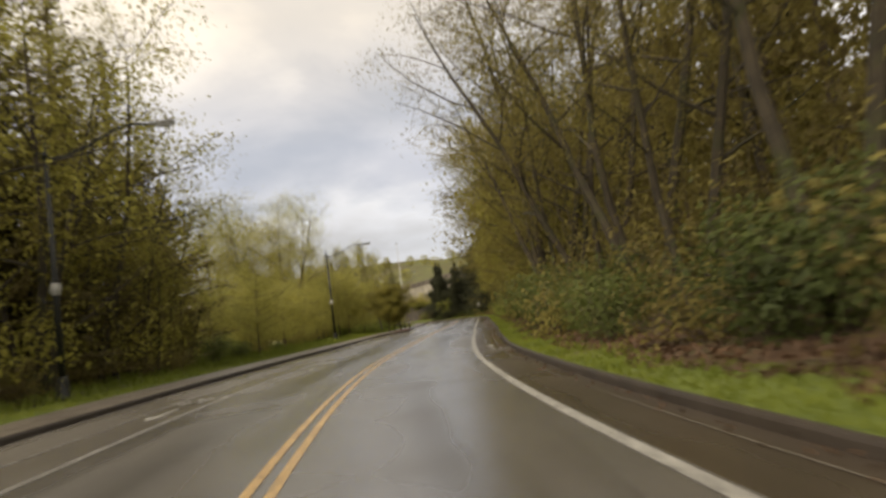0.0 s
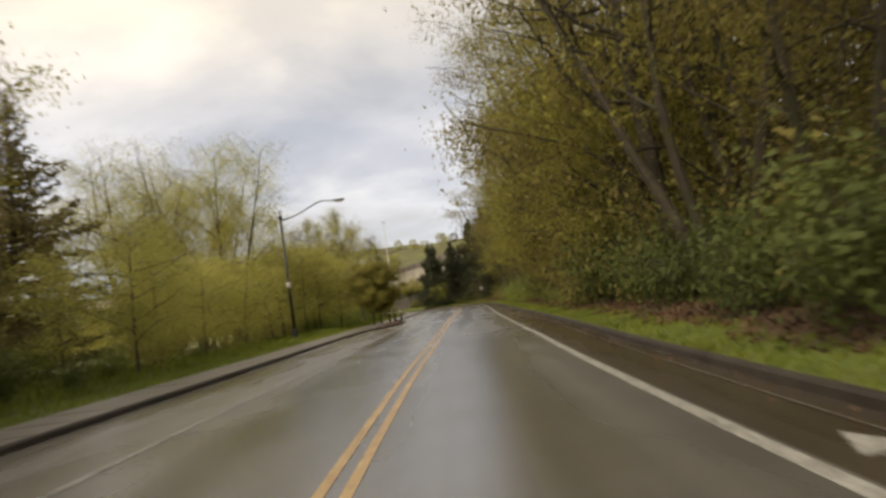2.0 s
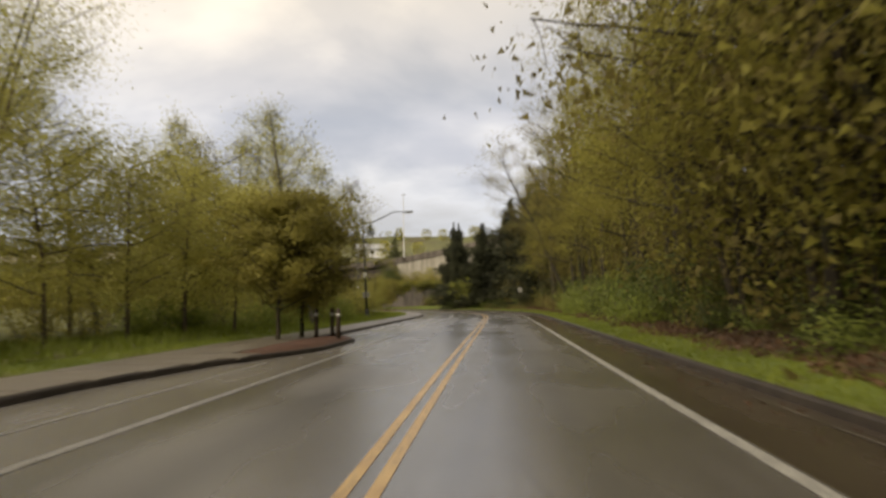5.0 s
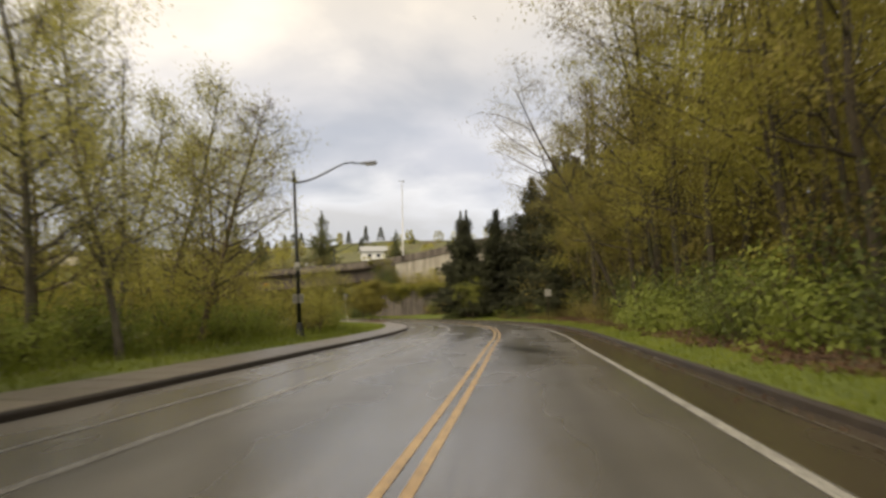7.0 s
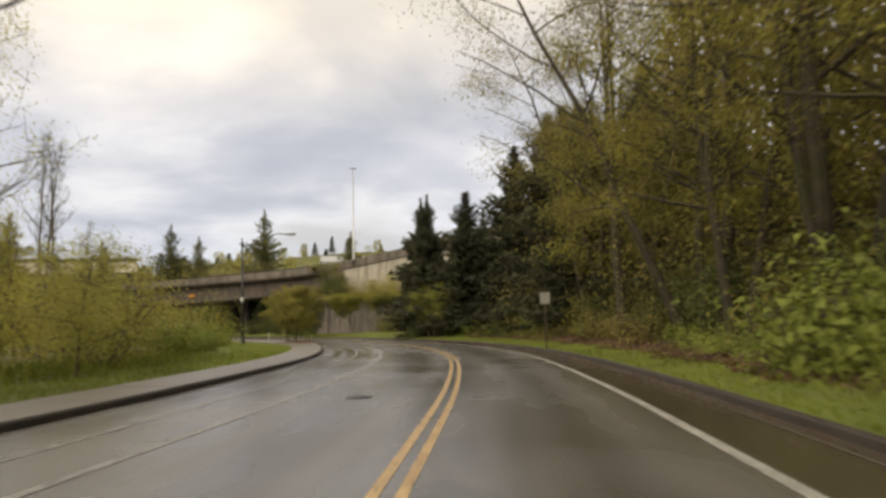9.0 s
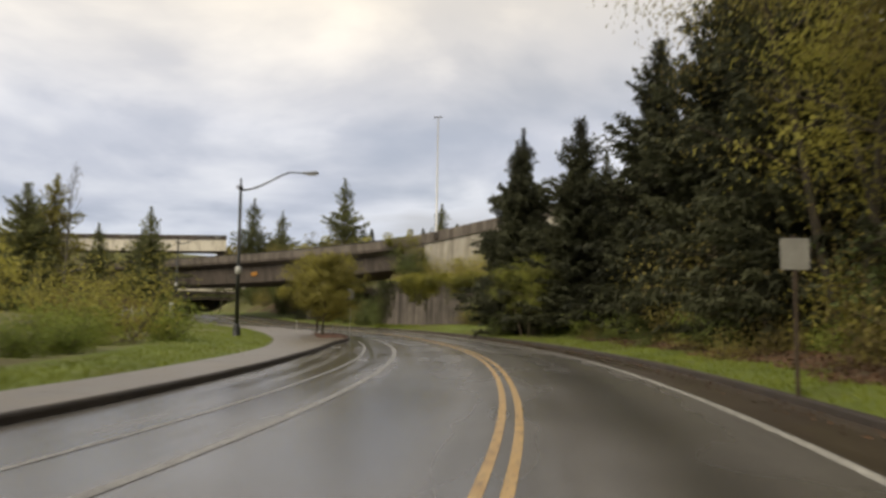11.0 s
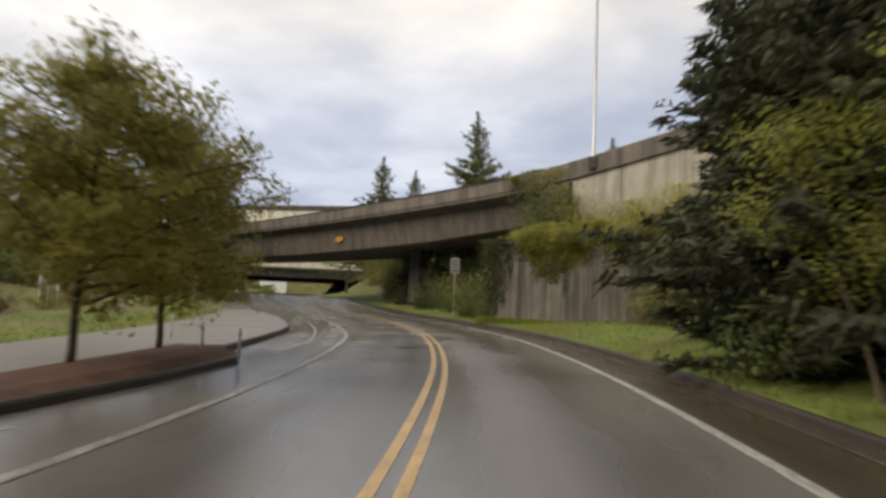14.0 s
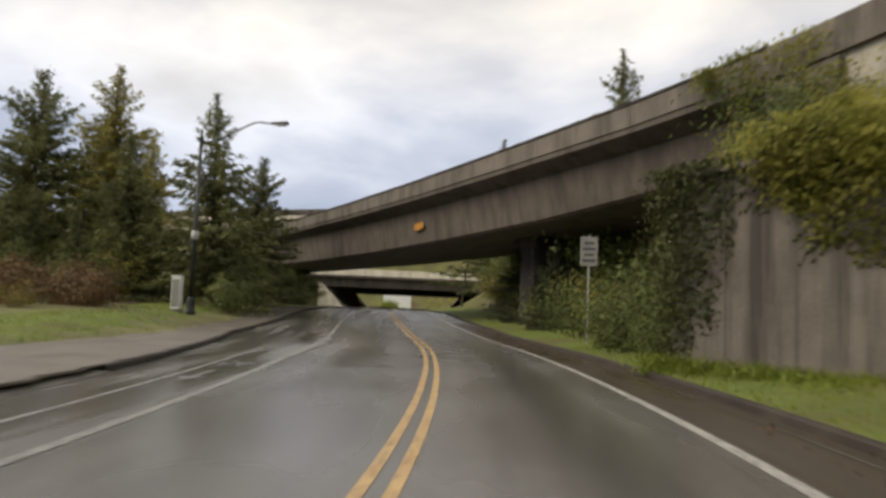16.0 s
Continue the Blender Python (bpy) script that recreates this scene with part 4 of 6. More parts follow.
def cover(x, y, r):
    c = thing("manhole_cover", "dark cast-iron cover set flush in wet asphalt", "manhole cover", "covers in the road", pose(x, y, 0.004))
    part("frame", lathe([(r, -0.03), (r, 0.012), (r * 0.93, 0.014), (r * 0.9, 0.008)], 24), M_IRON, c)
    bm = lathe([(r * 0.87, -0.03), (r * 0.87, 0.012), (r * 0.84, 0.016)], 24)
    for a in range(-3, 4):
        for b_ in range(-3, 4):
            if a * a + b_ * b_ < 11:
                add_box(bm, (0.05, 0.05, 0.008), pose(a * r * 0.22, b_ * r * 0.22, 0.019))
    part("lid", bm, M_IRON, c)


cover(-11.15, 106.9, 0.36)
for s_, o_, r in ((130.5, -1.65, 0.25), (188.5, -0.8, 0.26)):
    cover(*along(s_, o_), r)


def bike_mark(s, o, sign, paint_mat=M_WHITE):
    """A bicycle symbol and an arrow painted on the lane; sign: the way that it points."""
    p, ahead = along(s, o), along(s + 0.5, o) - along(s - 0.5, o)
    root = tagged(new("bicycle_lane_marking"), "worn white bicycle symbol and arrow on dark asphalt", "road marking", "bicycle lane markings", "structure")
    root.matrix_world = pose(p[0], p[1], 0.008, 0, 0, math.degrees(math.atan2(ahead[1], ahead[0])) - 90 + (0 if sign > 0 else 180))

    def stroke(pts, w):
        v, f = [], []
        for (x0, y0), (x1, y1) in zip(pts, pts[1:]):
            d = Vector((x1 - x0, y1 - y0)).normalized() * w / 2
            n = len(v)
            v += [(x0 - d.y, y0 + d.x, 0), (x1 - d.y, y1 + d.x, 0), (x1 + d.y, y1 - d.x, 0), (x0 + d.y, y0 - d.x, 0)]
            f.append((n, n + 1, n + 2, n + 3))
        return v, f

    ring = lambda cx, cy: [(cx + 0.24 * math.cos(a * math.pi / 8), cy + 0.42 * math.sin(a * math.pi / 8)) for a in range(17)]
    for nm, pts, w in (("wheel", ring(-0.3, 0.0), 0.07), ("wheel", ring(0.33, 0.0), 0.07), ("frame", [(-0.3, 0), (-0.1, 0.65), (0.25, 0.65), (0.02, 0.0), (-0.3, 0)], 0.08), ("fork", [(0.33, 0), (0.22, 0.95), (0.36, 1.0)], 0.08), ("saddle", [(0.02, 0.0), (-0.14, 0.85), (-0.26, 0.86)], 0.08)):
        part(nm, mesh_of(nm, *stroke(pts, w), paint_mat), None, root)
    arrow = [(-0.06, 1.9, 0), (0.06, 1.9, 0), (0.06, 3.0, 0), (0.24, 3.0, 0), (0, 3.7, 0), (-0.24, 3.0, 0), (-0.06, 3.0, 0)]
    part("arrow", mesh_of("arrow", arrow, [tuple(range(7))], paint_mat), None, root)


bike_mark(38.6, 3.8, 1)
bike_mark(33.2, -3.7, -1)
bike_mark(206.0, -3.9, -1, M_WHITE_FAINT)


# ---- plants ----
def leaf_faces(centres, rng, length, width, droop=0.0, out=None, face=None):
    """Pointed leaves, one at each centre. out: the way that they point; face: the way that their upper sides turn."""
    c = np.asarray(centres, float)
    n = len(c)
    u = rng.normal(size=(n, 3))
    if out is not None:
        u = u * 0.7 + out
    u[:, 2] -= droop
    side = rng.normal(size=(n, 3))
    if face is not None:
        up = face + rng.normal(size=(n, 3)) * 0.38
        up /= np.linalg.norm(up, axis=1)[:, None] + 1e-9
        u -= up * (u * up).sum(1)[:, None]
        side = up
    u /= np.linalg.norm(u, axis=1)[:, None] + 1e-9
    w = np.cross(u, side)
    w /= np.linalg.norm(w, axis=1)[:, None] + 1e-9
    a = (length * rng.uniform(0.6, 1.3, n) / 2)[:, None]
    b = (width * rng.uniform(0.6, 1.3, n) / 2)[:, None]
    return np.stack([c + w * b - u * a * 0.8, c + u * a * 1.2, c - w * b - u * a * 0.8], 1).reshape(-1, 3)


def bent(rng, start, direction, length, n, lift, wobble):
    """A limb: points that start in a direction and bend up or down by lift."""
    pts, d = [np.array(start, float)], np.array(direction, float)
    d /= np.linalg.norm(d)
    for _ in range(n):
        d = d + np.array((0, 0, lift / n)) + rng.normal(size=3) * wobble
        d /= np.linalg.norm(d)
        pts.append(pts[-1] + d * length / n)
    return np.array(pts)


def broadleaf(name, label, seed, height, spread, trunk_r, bark, foliage, stems=1, first=0.25, limbs=20, subs=5, twigs=4, leaves=6, size=0.26, rise=0.6, scatter=0.38, shape=0.75, category="tree", group=""):
    """A broad-leaved tree: trunk, limbs, branches and twigs of tapered tubes, and leaves in loose clumps on the twigs."""
    rng = np.random.default_rng(seed)
    wood, tips = [], []
    for st in range(stems):
        lean = rng.normal(size=2) * (0.05 if stems == 1 else 0.13)
        trunk = bent(rng, (*(rng.normal(size=2) * (0.0 if stems == 1 else 0.25)), -0.25), (lean[0], lean[1], 1), height * (0.95 if st == 0 else rng.uniform(0.75, 0.95)), 9, 0.15, 0.045)
        rad = trunk_r * (1 if st == 0 else 0.75) * np.linspace(1, 0.06, 10) ** 0.8
        rad[0] *= 1.35
        wood.append(tube_arrays(trunk, rad, 8))
        for i in range(limbs // stems if stems > 1 else limbs):
            f = first + (0.97 - first) * ((i + rng.uniform(0, 0.9)) / max(1, limbs // stems))
            f = min(f, 0.97)
            k = f * 9
            j = min(int(k), 8)
            p0 = trunk[j] + (trunk[j + 1] - trunk[j]) * (k - j)
            az = i * 2.4 + rng.uniform(-0.5, 0.5) + st
            g = (f - first) / (1 - first)
            reach = spread * (np.sin(np.pi * min(1, 0.18 + g * 0.86)) ** shape) * rng.uniform(0.7, 1.12)
            limb = bent(rng, p0, (math.cos(az), math.sin(az), rise * rng.uniform(0.6, 1.4)), max(0.5, reach * 1.15), 5, 0.35, 0.13)
            r0 = max(0.018, np.interp(k, range(10), rad) * 0.5)
            wood.append(tube_arrays(limb, np.linspace(r0, 0.012, 6), 4))
            leafy = rng.choice((0.15, 0.7, 1.1, 1.7), p=(0.25, 0.25, 0.25, 0.25))
            for b in range(subs):
                q = (b + 0.8 + rng.uniform(-0.3, 0.3)) / subs * 5
                j2 = min(int(q), 4)
                p1 = limb[j2] + (limb[j2 + 1] - limb[j2]) * (q - j2)
                dd = limb[j2 + 1] - limb[j2]
                dd = dd / (np.linalg.norm(dd) + 1e-9) * 0.8 + rng.normal(size=3) * 0.7 + (0, 0, 0.25)
                sub = bent(rng, p1, dd, max(0.35, reach * rng.uniform(0.28, 0.5)), 3, 0.2, 0.16)
                wood.append(tube_arrays(sub[[0, 1, 3]], np.linspace(max(0.010, r0 * 0.4), 0.006, 3), 3))
                for w in range(twigs):
                    p2 = sub[1 + (w % 3)]
                    tw = bent(rng, p2, rng.normal(size=3) + (0, 0, 0.25), rng.uniform(0.3, 0.75), 2, 0.0, 0.1)
                    wood.append(tube_arrays(tw[::2], [0.011, 0.004], 3))
                    here = int(leaves * leafy * rng.uniform(0.5, 1.5) + 0.5)
                    if here:
                        tips.append(tw[2] + rng.normal(size=(here, 3)) * (scatter, scatter, scatter * 1.15) - (0, 0, scatter * 0.3))
    tree = thing(name, label, category, group)
    part("trunk", quad_mesh("trunk", np.concatenate(wood), bark), None, tree)
    if tips:
        part("crown", leaf_mesh("crown", leaf_faces(np.concatenate(tips), rng, size, size * 0.6, 0.3), foliage), None, tree)
    return tree


def canopy_tree(name, label, seed, height, spread, trunk_r, bark, foliage, stems=3, tilt=0.16, lean=0.0, first=0.3, limbs=13, clumps=5, leaves=105, size=0.12, droop=0.35, clump=0.62, rise=0.55, inner=0.35, shape=0.5, category="tree", group=""):
    """A full-leaved tree: arching stems, limbs that rise and then droop, and dense hanging clumps of small leaves at the branch ends."""
    rng = np.random.default_rng(seed)
    wood, cents, faces = [], [], []
    for st in range(stems):
        a0 = 2 * math.pi * st / stems + rng.uniform(-0.5, 0.5)
        tl = tilt * rng.uniform(0.6, 1.3) if stems > 1 else tilt * 0.3
        top = height * (0.97 if st == 0 else rng.uniform(0.78, 0.97))
        base = (0.22 * math.cos(a0), 0.22 * math.sin(a0), -0.3) if stems > 1 else (0, 0, -0.3)
        trunk = bent(rng, base, (math.cos(a0) * tl + lean, math.sin(a0) * tl, 1), top, 9, 0.12, 0.05)
        rad = trunk_r * (1 if st == 0 else rng.uniform(0.6, 0.95)) * np.linspace(1, 0.07, 10) ** 0.85
        rad[0] *= 1.3
        wood.append(tube_arrays(trunk, rad, 7))
        for i in range(limbs):
            f = min(0.985, first + (1 - first) * (i + rng.uniform(0, 0.9)) / limbs)
            k = f * 9
            j = min(int(k), 8)
            p0 = trunk[j] + (trunk[j + 1] - trunk[j]) * (k - j)
            az = i * 2.4 + rng.uniform(-0.5, 0.5) + st * 1.3
            g = (f - first) / (1 - first)
            reach = spread * (np.sin(np.pi * min(1, 0.22 + g * 0.66)) ** shape) * rng.uniform(0.72, 1.1)
            limb = bent(rng, p0, (math.cos(az), math.sin(az), rise * rng.uniform(0.6, 1.4)), max(0.6, reach * 1.1), 5, 0.25 - droop, 0.10)
            r0 = max(0.018, np.interp(k, range(10), rad) * 0.5)
            wood.append(tube_arrays(limb, np.linspace(r0, 0.012, 6), 4))
            full = rng.choice((0.35, 0.8, 1.1, 1.5))
            for b in range(clumps):
                q = min(4.99, (inner + (1.0 - inner) * (b + rng.uniform(0.2, 1.0)) / clumps) * 5)
                j2 = int(q)
                p1 = limb[j2] + (limb[j2 + 1] - limb[j2]) * (q - j2)
                tip = p1 + rng.normal(size=3) * (0.16 * reach, 0.16 * reach, 0.10 * reach) - (0, 0, droop * 0.5)
                mid = (p1 + tip) / 2 + (0, 0, 0.12)
                wood.append(tube_arrays([p1, mid, tip], [max(0.009, r0 * 0.3), 0.008, 0.004], 3))
                n = int(leaves * full * rng.uniform(0.6, 1.4))
                d = rng.normal(size=(n, 3)) * (clump, clump, clump * 0.62)
                d[:, 2] -= droop * 0.8 * np.hypot(d[:, 0], d[:, 1])
                c = tip + d
                o = c - (trunk[5] + trunk[7]) / 2
                o /= np.linalg.norm(o, axis=1)[:, None] + 1e-9
                dn = d / (np.linalg.norm(d, axis=1)[:, None] + 1e-9)
                cents.append(c)
                faces.append(o * 0.55 + dn * 0.75 + (0, 0, 0.45))
    tree = thing(name, label, category, group)
    part("trunk", quad_mesh("trunk", np.concatenate(wood), bark), None, tree)
    if cents:
        part("crown", leaf_mesh("crown", leaf_faces(np.concatenate(cents), rng, size, size * 0.66, 0.5, None, np.concatenate(faces)), foliage), None, tree)
    return tree


def conifer(name, label, seed, height, radius, foliage, first=0.05, dense=1.0, spray=0.62, group="", power=0.95):
    """A conifer: whorls of boughs that droop and turn up, with flat sprays of needles along both sides."""
    rng = np.random.default_rng(seed)
    wood, sprays = [], []
    trunk = bent(rng, (0, 0, -0.25), (0, 0, 1), height + 0.2, 8, 0, 0.012)
    wood.append(tube_arrays(trunk, np.linspace(height * 0.016 + 0.03, 0.012, 9), 8))
    z, turn = max(0.4, height * first), 0.0
    while z < height * 0.985:
        f = 1 - z / height
        reach = radius * f ** power * (0.85 + 0.25 * math.sin(z * 2.1 + seed))
        n = int(np.clip(5 + 4 * f * dense, 5, 10))
        for i in range(n):
            az = turn + 2 * math.pi * (i + rng.uniform(-0.3, 0.3)) / n
            L = max(0.18, reach * rng.uniform(0.7, 1.15))
            d = np.array((math.cos(az), math.sin(az), 0.10 - 0.34 * f + 0.75 * (1 - f) ** 3))
            k = np.interp(z, np.linspace(-0.25, height, 9), range(9))
            p0 = trunk[min(int(k), 8)].copy()
            p0[2] = z + rng.uniform(-0.12, 0.12)
            bough = bent(rng, p0, d, L, 4, 0.28, 0.05)
            wood.append(tube_arrays(bough, np.linspace(0.012 + 0.010 * L, 0.004, 5), 3))
            m = max(8, int(L * 24.0 * dense))
            t = rng.uniform(0.08, 1.04, m) * 4
            j = np.minimum(t.astype(int), 3)
            c = bough[j] + (bough[j + 1] - bough[j]) * (t - j)[:, None]
            sidev = np.array((-math.sin(az), math.cos(az), 0.0))
            sgn = rng.choice((-1, 1), m)[:, None]
            wide = (np.interp(t / 4, [0, 0.3, 1], [0.15, 0.30, 0.10]) * min(1.0, 0.2 + L * 0.4))[:, None]
            c = c + sidev * sgn * wide * rng.uniform(0.1, 1.3, (m, 1)) + rng.normal(size=(m, 3)) * (0.05, 0.05, 0.07)
            outv = sidev * sgn * 0.9 + np.array((math.cos(az), math.sin(az), -0.35)) * 0.9
            size = spray * (0.42 + 0.58 * min(1.0, f * 2.2))
            sprays.append(leaf_faces(c, rng, size, size * 0.26, 0.25, outv * 1.6))
        turn += 0.9 + rng.uniform(0, 0.6)
        z += (0.24 + 0.24 * f) * rng.uniform(0.8, 1.2) / max(0.7, dense)
    tree = thing(name, label, "conifer", group)
    part("trunk", quad_mesh("trunk", np.concatenate(wood), M_BARK), None, tree)
    part("crown", leaf_mesh("crown", np.concatenate(sprays), foliage), None, tree)
    return tree


def shrub(name, label, seed, height, radius, foliage, n=900, size=0.2, stems=14, category="shrub", group=""):
    """A shrub: thin stems from the ground and leaves in uneven lumps round them."""
    rng = np.random.default_rng(seed)
    wood, lumps = [], []
    for i in range(stems):
        az, tilt = rng.uniform(0, 2 * math.pi), rng.uniform(0.1, 1.1)
        st = bent(rng, (rng.normal() * 0.15, rng.normal() * 0.15, -0.15), (math.cos(az) * tilt, math.sin(az) * tilt, 1), height * rng.uniform(0.7, 1.1), 5, -0.25, 0.12)
        r = radius / max(0.3, np.abs(st[:, :2]).max() + 0.3)
        st[:, :2] *= min(1.6, max(0.6, r * rng.uniform(0.5, 1)))
        wood.append(tube_arrays(st, np.linspace(0.022, 0.006, 6), 3))
        lumps += [st[2], st[3], st[4], st[5]]
        for k in range(3):
            tw = bent(rng, st[2 + k], rng.normal(size=3) + (0, 0, 0.4), 0.5 * radius * rng.uniform(0.4, 1), 2, 0, 0.1)
            wood.append(tube_arrays(tw[::2], [0.010, 0.004], 3))
            lumps.append(tw[2])
    lumps = np.array(lumps)
    pick = lumps[rng.integers(0, len(lumps), n)]
    c = pick + rng.normal(size=(n, 3)) * (radius * 0.20, radius * 0.20, height * 0.13)
    c[:, 2] = np.abs(c[:, 2] - 0.03) + 0.03
    away = c - (0, 0, height * 0.35)
    away = away / (np.linalg.norm(away, axis=1)[:, None] + 1e-9) * 0.7 + (c - pick) / (np.linalg.norm(c - pick, axis=1)[:, None] + 1e-9) * 0.7 + (0, 0, 0.4)
    bush = thing(name, label, category, group)
    part("branchwork", quad_mesh("branchwork", np.concatenate(wood), M_BARK), None, bush)
    part("foliage", leaf_mesh("foliage", leaf_faces(c, rng, size, size * 0.6, 0.3, None, away), foliage), None, bush)
    return bush


def fern(seed, foliage, label):
    """Arching fronds from one crown, each with leaflets on both sides."""
    rng = np.random.default_rng(seed)
    wood, fl = [], []
    for i in range(16):
        az = i * 2.4 + rng.uniform(-0.2, 0.2)
        fr = bent(rng, (0, 0, 0), (math.cos(az), math.sin(az), 1.3), rng.uniform(0.7, 1.1), 6, -1.6, 0.03)
        wood.append(tube_arrays(fr, np.linspace(0.008, 0.003, 7), 3))
        sd = np.array((-math.sin(az), math.cos(az), 0))
        for t in np.linspace(0.2, 1, 13):
            p = np.array([np.interp(t * 6, range(7), fr[:, k]) for k in range(3)])
            L = 0.16 * math.sin(math.pi * min(1, 0.15 + t * 0.85)) + 0.03
            for sg in (-1, 1):
                fl.append(leaf_faces(p[None] + sd * sg * L / 2, rng, L, 0.05, 0.0, sd[None] * sg * 4))
    f = thing("fern", label, "fern", "ferns under the trees")
    part("rib_cluster", quad_mesh("rib_cluster", np.concatenate(wood), M_BARK), None, f)
    part("foliage", leaf_mesh("foliage", np.concatenate(fl), foliage), None, f)
    return f


RNG = np.random.default_rng(11)
USED = set()


def place(proto, x, y, scale=1.0, turn=None, tall=1.0, sink=0.05, z=None):
    """Stands a plant on the ground: the first call moves the plant itself, the others copy it."""
    turn = RNG.uniform(0, 360) if turn is None else turn
    z = float(ground_h(x, y)[0]) if z is None else z
    m = pose(x, y, z - sink, RNG.uniform(-2.5, 2.5), RNG.uniform(-2.5, 2.5), turn) @ Matrix.Diagonal((scale, scale, scale * tall, 1))
    if proto.name not in USED:
        USED.add(proto.name)
        proto.matrix_basis = m
        return proto
    ob = copy_thing(proto, m)
    ob.matrix_basis = m
    return ob


def at_road(proto, s, o, *a, **k):
    p = along(s, o)
    return place(proto, float(p[0]), float(p[1]), *a, **k)


G_WOOD = "trees of the roadside wood"
wood_a = canopy_tree("woodland_tree", "tall leaning alder hung with dense yellow-green spring leaves", 1, 20, 4.9, 0.19, M_WOOD_BARK, M_SPRING, stems=3, lean=-0.03, first=0.22, leaves=150, size=0.10, clump=0.52, group=G_WOOD)
wood_b = canopy_tree("woodland_tree", "tall olive-brown woodland tree coming into leaf", 2, 19, 4.6, 0.20, M_WOOD_BARK, M_OLIVE, stems=2, lean=-0.03, first=0.24, limbs=18, leaves=128, size=0.10, clump=0.52, group=G_WOOD)
wood_c = canopy_tree("woodland_tree", "several-stemmed maple with drooping yellow-green leaves and mossy bark", 3, 18, 5.2, 0.16, M_WOOD_BARK, M_SPRING, stems=4, tilt=0.2, lean=-0.04, first=0.28, limbs=11, leaves=130, size=0.10, clump=0.52, group=G_WOOD)
wood_d = broadleaf("woodland_tree", "nearly bare tall tree with brown twigs", 4, 22, 5.0, 0.27, M_WOOD_BARK, M_OLIVE, limbs=24, subs=4, twigs=4, leaves=2, size=0.2, first=0.25, scatter=0.3, group=G_WOOD)
wood_e = broadleaf("woodland_tree", "brown-green tree deep in the wood", 7, 21, 6.0, 0.26, M_WOOD_BARK, M_OLIVE, limbs=20, subs=4, twigs=3, leaves=11, size=0.32, first=0.1, scatter=0.5, group=G_WOOD)
wood_f = canopy_tree("woodland_tree", "leaning mossy-stemmed tree with thin olive leaves high up", 8, 19, 4.8, 0.20, M_WOOD_BARK, M_OLIVE, stems=3, tilt=0.30, lean=-0.08, first=0.30, limbs=11, leaves=115, size=0.095, inner=0.4, clump=0.52, group=G_WOOD)
edge_a = canopy_tree("edge_tree", "low-branched yellow-green tree at the wood's edge", 5, 9.5, 3.0, 0.12, M_WOOD_BARK, M_SPRING, stems=3, tilt=0.25, first=0.10, limbs=9, clumps=4, leaves=58, size=0.125, clump=0.5, group="small trees at the wood's edge")
edge_b = canopy_tree("edge_tree", "low-branched olive-brown tree at the wood's edge", 6, 9, 3.0, 0.12, M_WOOD_BARK, M_OLIVE, stems=3, tilt=0.25, first=0.12, limbs=9, clumps=4, leaves=50, size=0.125, clump=0.5, group="small trees at the wood's edge")
bush_g = shrub("shrub", "dense dark green shrub beside the road", 21, 2.6, 1.8, M_BUSH, 1700, 0.145, group="shrubs beside the road")
bush_f = shrub("shrub", "fresh green roadside shrub with soft young leaves", 22, 1.9, 1.7, M_FRESH, 1800, 0.13, group="shrubs beside the road")
bush_y = shrub("shrub", "yellow-green willow shrub with upright stems", 23, 3.6, 2.2, M_WILLOW, 1700, 0.135, 16, group="willow shrubs")
bush_r = shrub("shrub", "rust-brown low shrub with dry leaves", 24, 1.5, 1.5, M_RUST, 1500, 0.13, 16, group="brown shrubs")
bush_o = shrub("shrub", "olive-brown low shrub in rough roadside grass", 25, 2.2, 2.0, M_OLIVE, 1300, 0.15, 13, group="shrubs beside the road")
thicket = shrub("thicket_shrub", "tall brown-green thicket of thin stems under the trees", 26, 6.0, 2.6, M_OLIVE, 1300, 0.22, 36, group="thickets under the trees")
fern_g = fern(31, M_FRESH, "green arching fern under the trees")
fern_r = fern(32, M_RUST, "withered rust-brown fern under the trees")

# wood on the right bank, from behind the start to the bend
for i, s in enumerate(np.arange(22, 157, 5.6)):
    row = (wood_f, wood_b, wood_b, wood_f) if s < 46 else (wood_f, wood_b, wood_f, wood_d) if s < 64 else (wood_c, wood_b, wood_a, wood_b) if s < 86 else (wood_a, wood_c, wood_a, wood_a) if s < 130 else (wood_b, wood_a, wood_f, wood_a)
    at_road(row[i % 4], s + RNG.uniform(-1.4, 1.4), RNG.uniform(7.9, 9.0) if 44 < s < 112 else RNG.uniform(8.4, 9.8), RNG.uniform(0.88, 1.12), RNG.uniform(-40, 40))
for i, s in enumerate(np.arange(24, 122, 11.0)):
    at_road((wood_e, wood_d)[i % 2], s + RNG.uniform(-2, 2), RNG.uniform(14, 18), RNG.uniform(0.9, 1.15))
for s, o, turn in ((133.0, 8.3, 20), (141.5, 9.0, 140), (150.5, 8.4, 250), (155.5, 10.5, 60)):
    at_road(wood_d, s, o, 0.95, turn)
for s in np.arange(30, 124, 24.0):
    at_road(wood_e, s + RNG.uniform(-3, 3), RNG.uniform(23, 32), RNG.uniform(0.9, 1.2))
for s in np.arange(20, 172, 3.8):
    at_road(thicket, s + RNG.uniform(-1, 1), RNG.uniform(9.0, 12.0), RNG.uniform(0.7, 1.1))
for i, s in enumerate(np.arange(64, 156, 6.0)):
    at_road((edge_a, edge_a, edge_b)[i % 3], s + RNG.uniform(-1.2, 1.2), RNG.uniform(8.0, 9.4) + (1.6 if s > 100 else 0.0), RNG.uniform(0.8, 1.2))
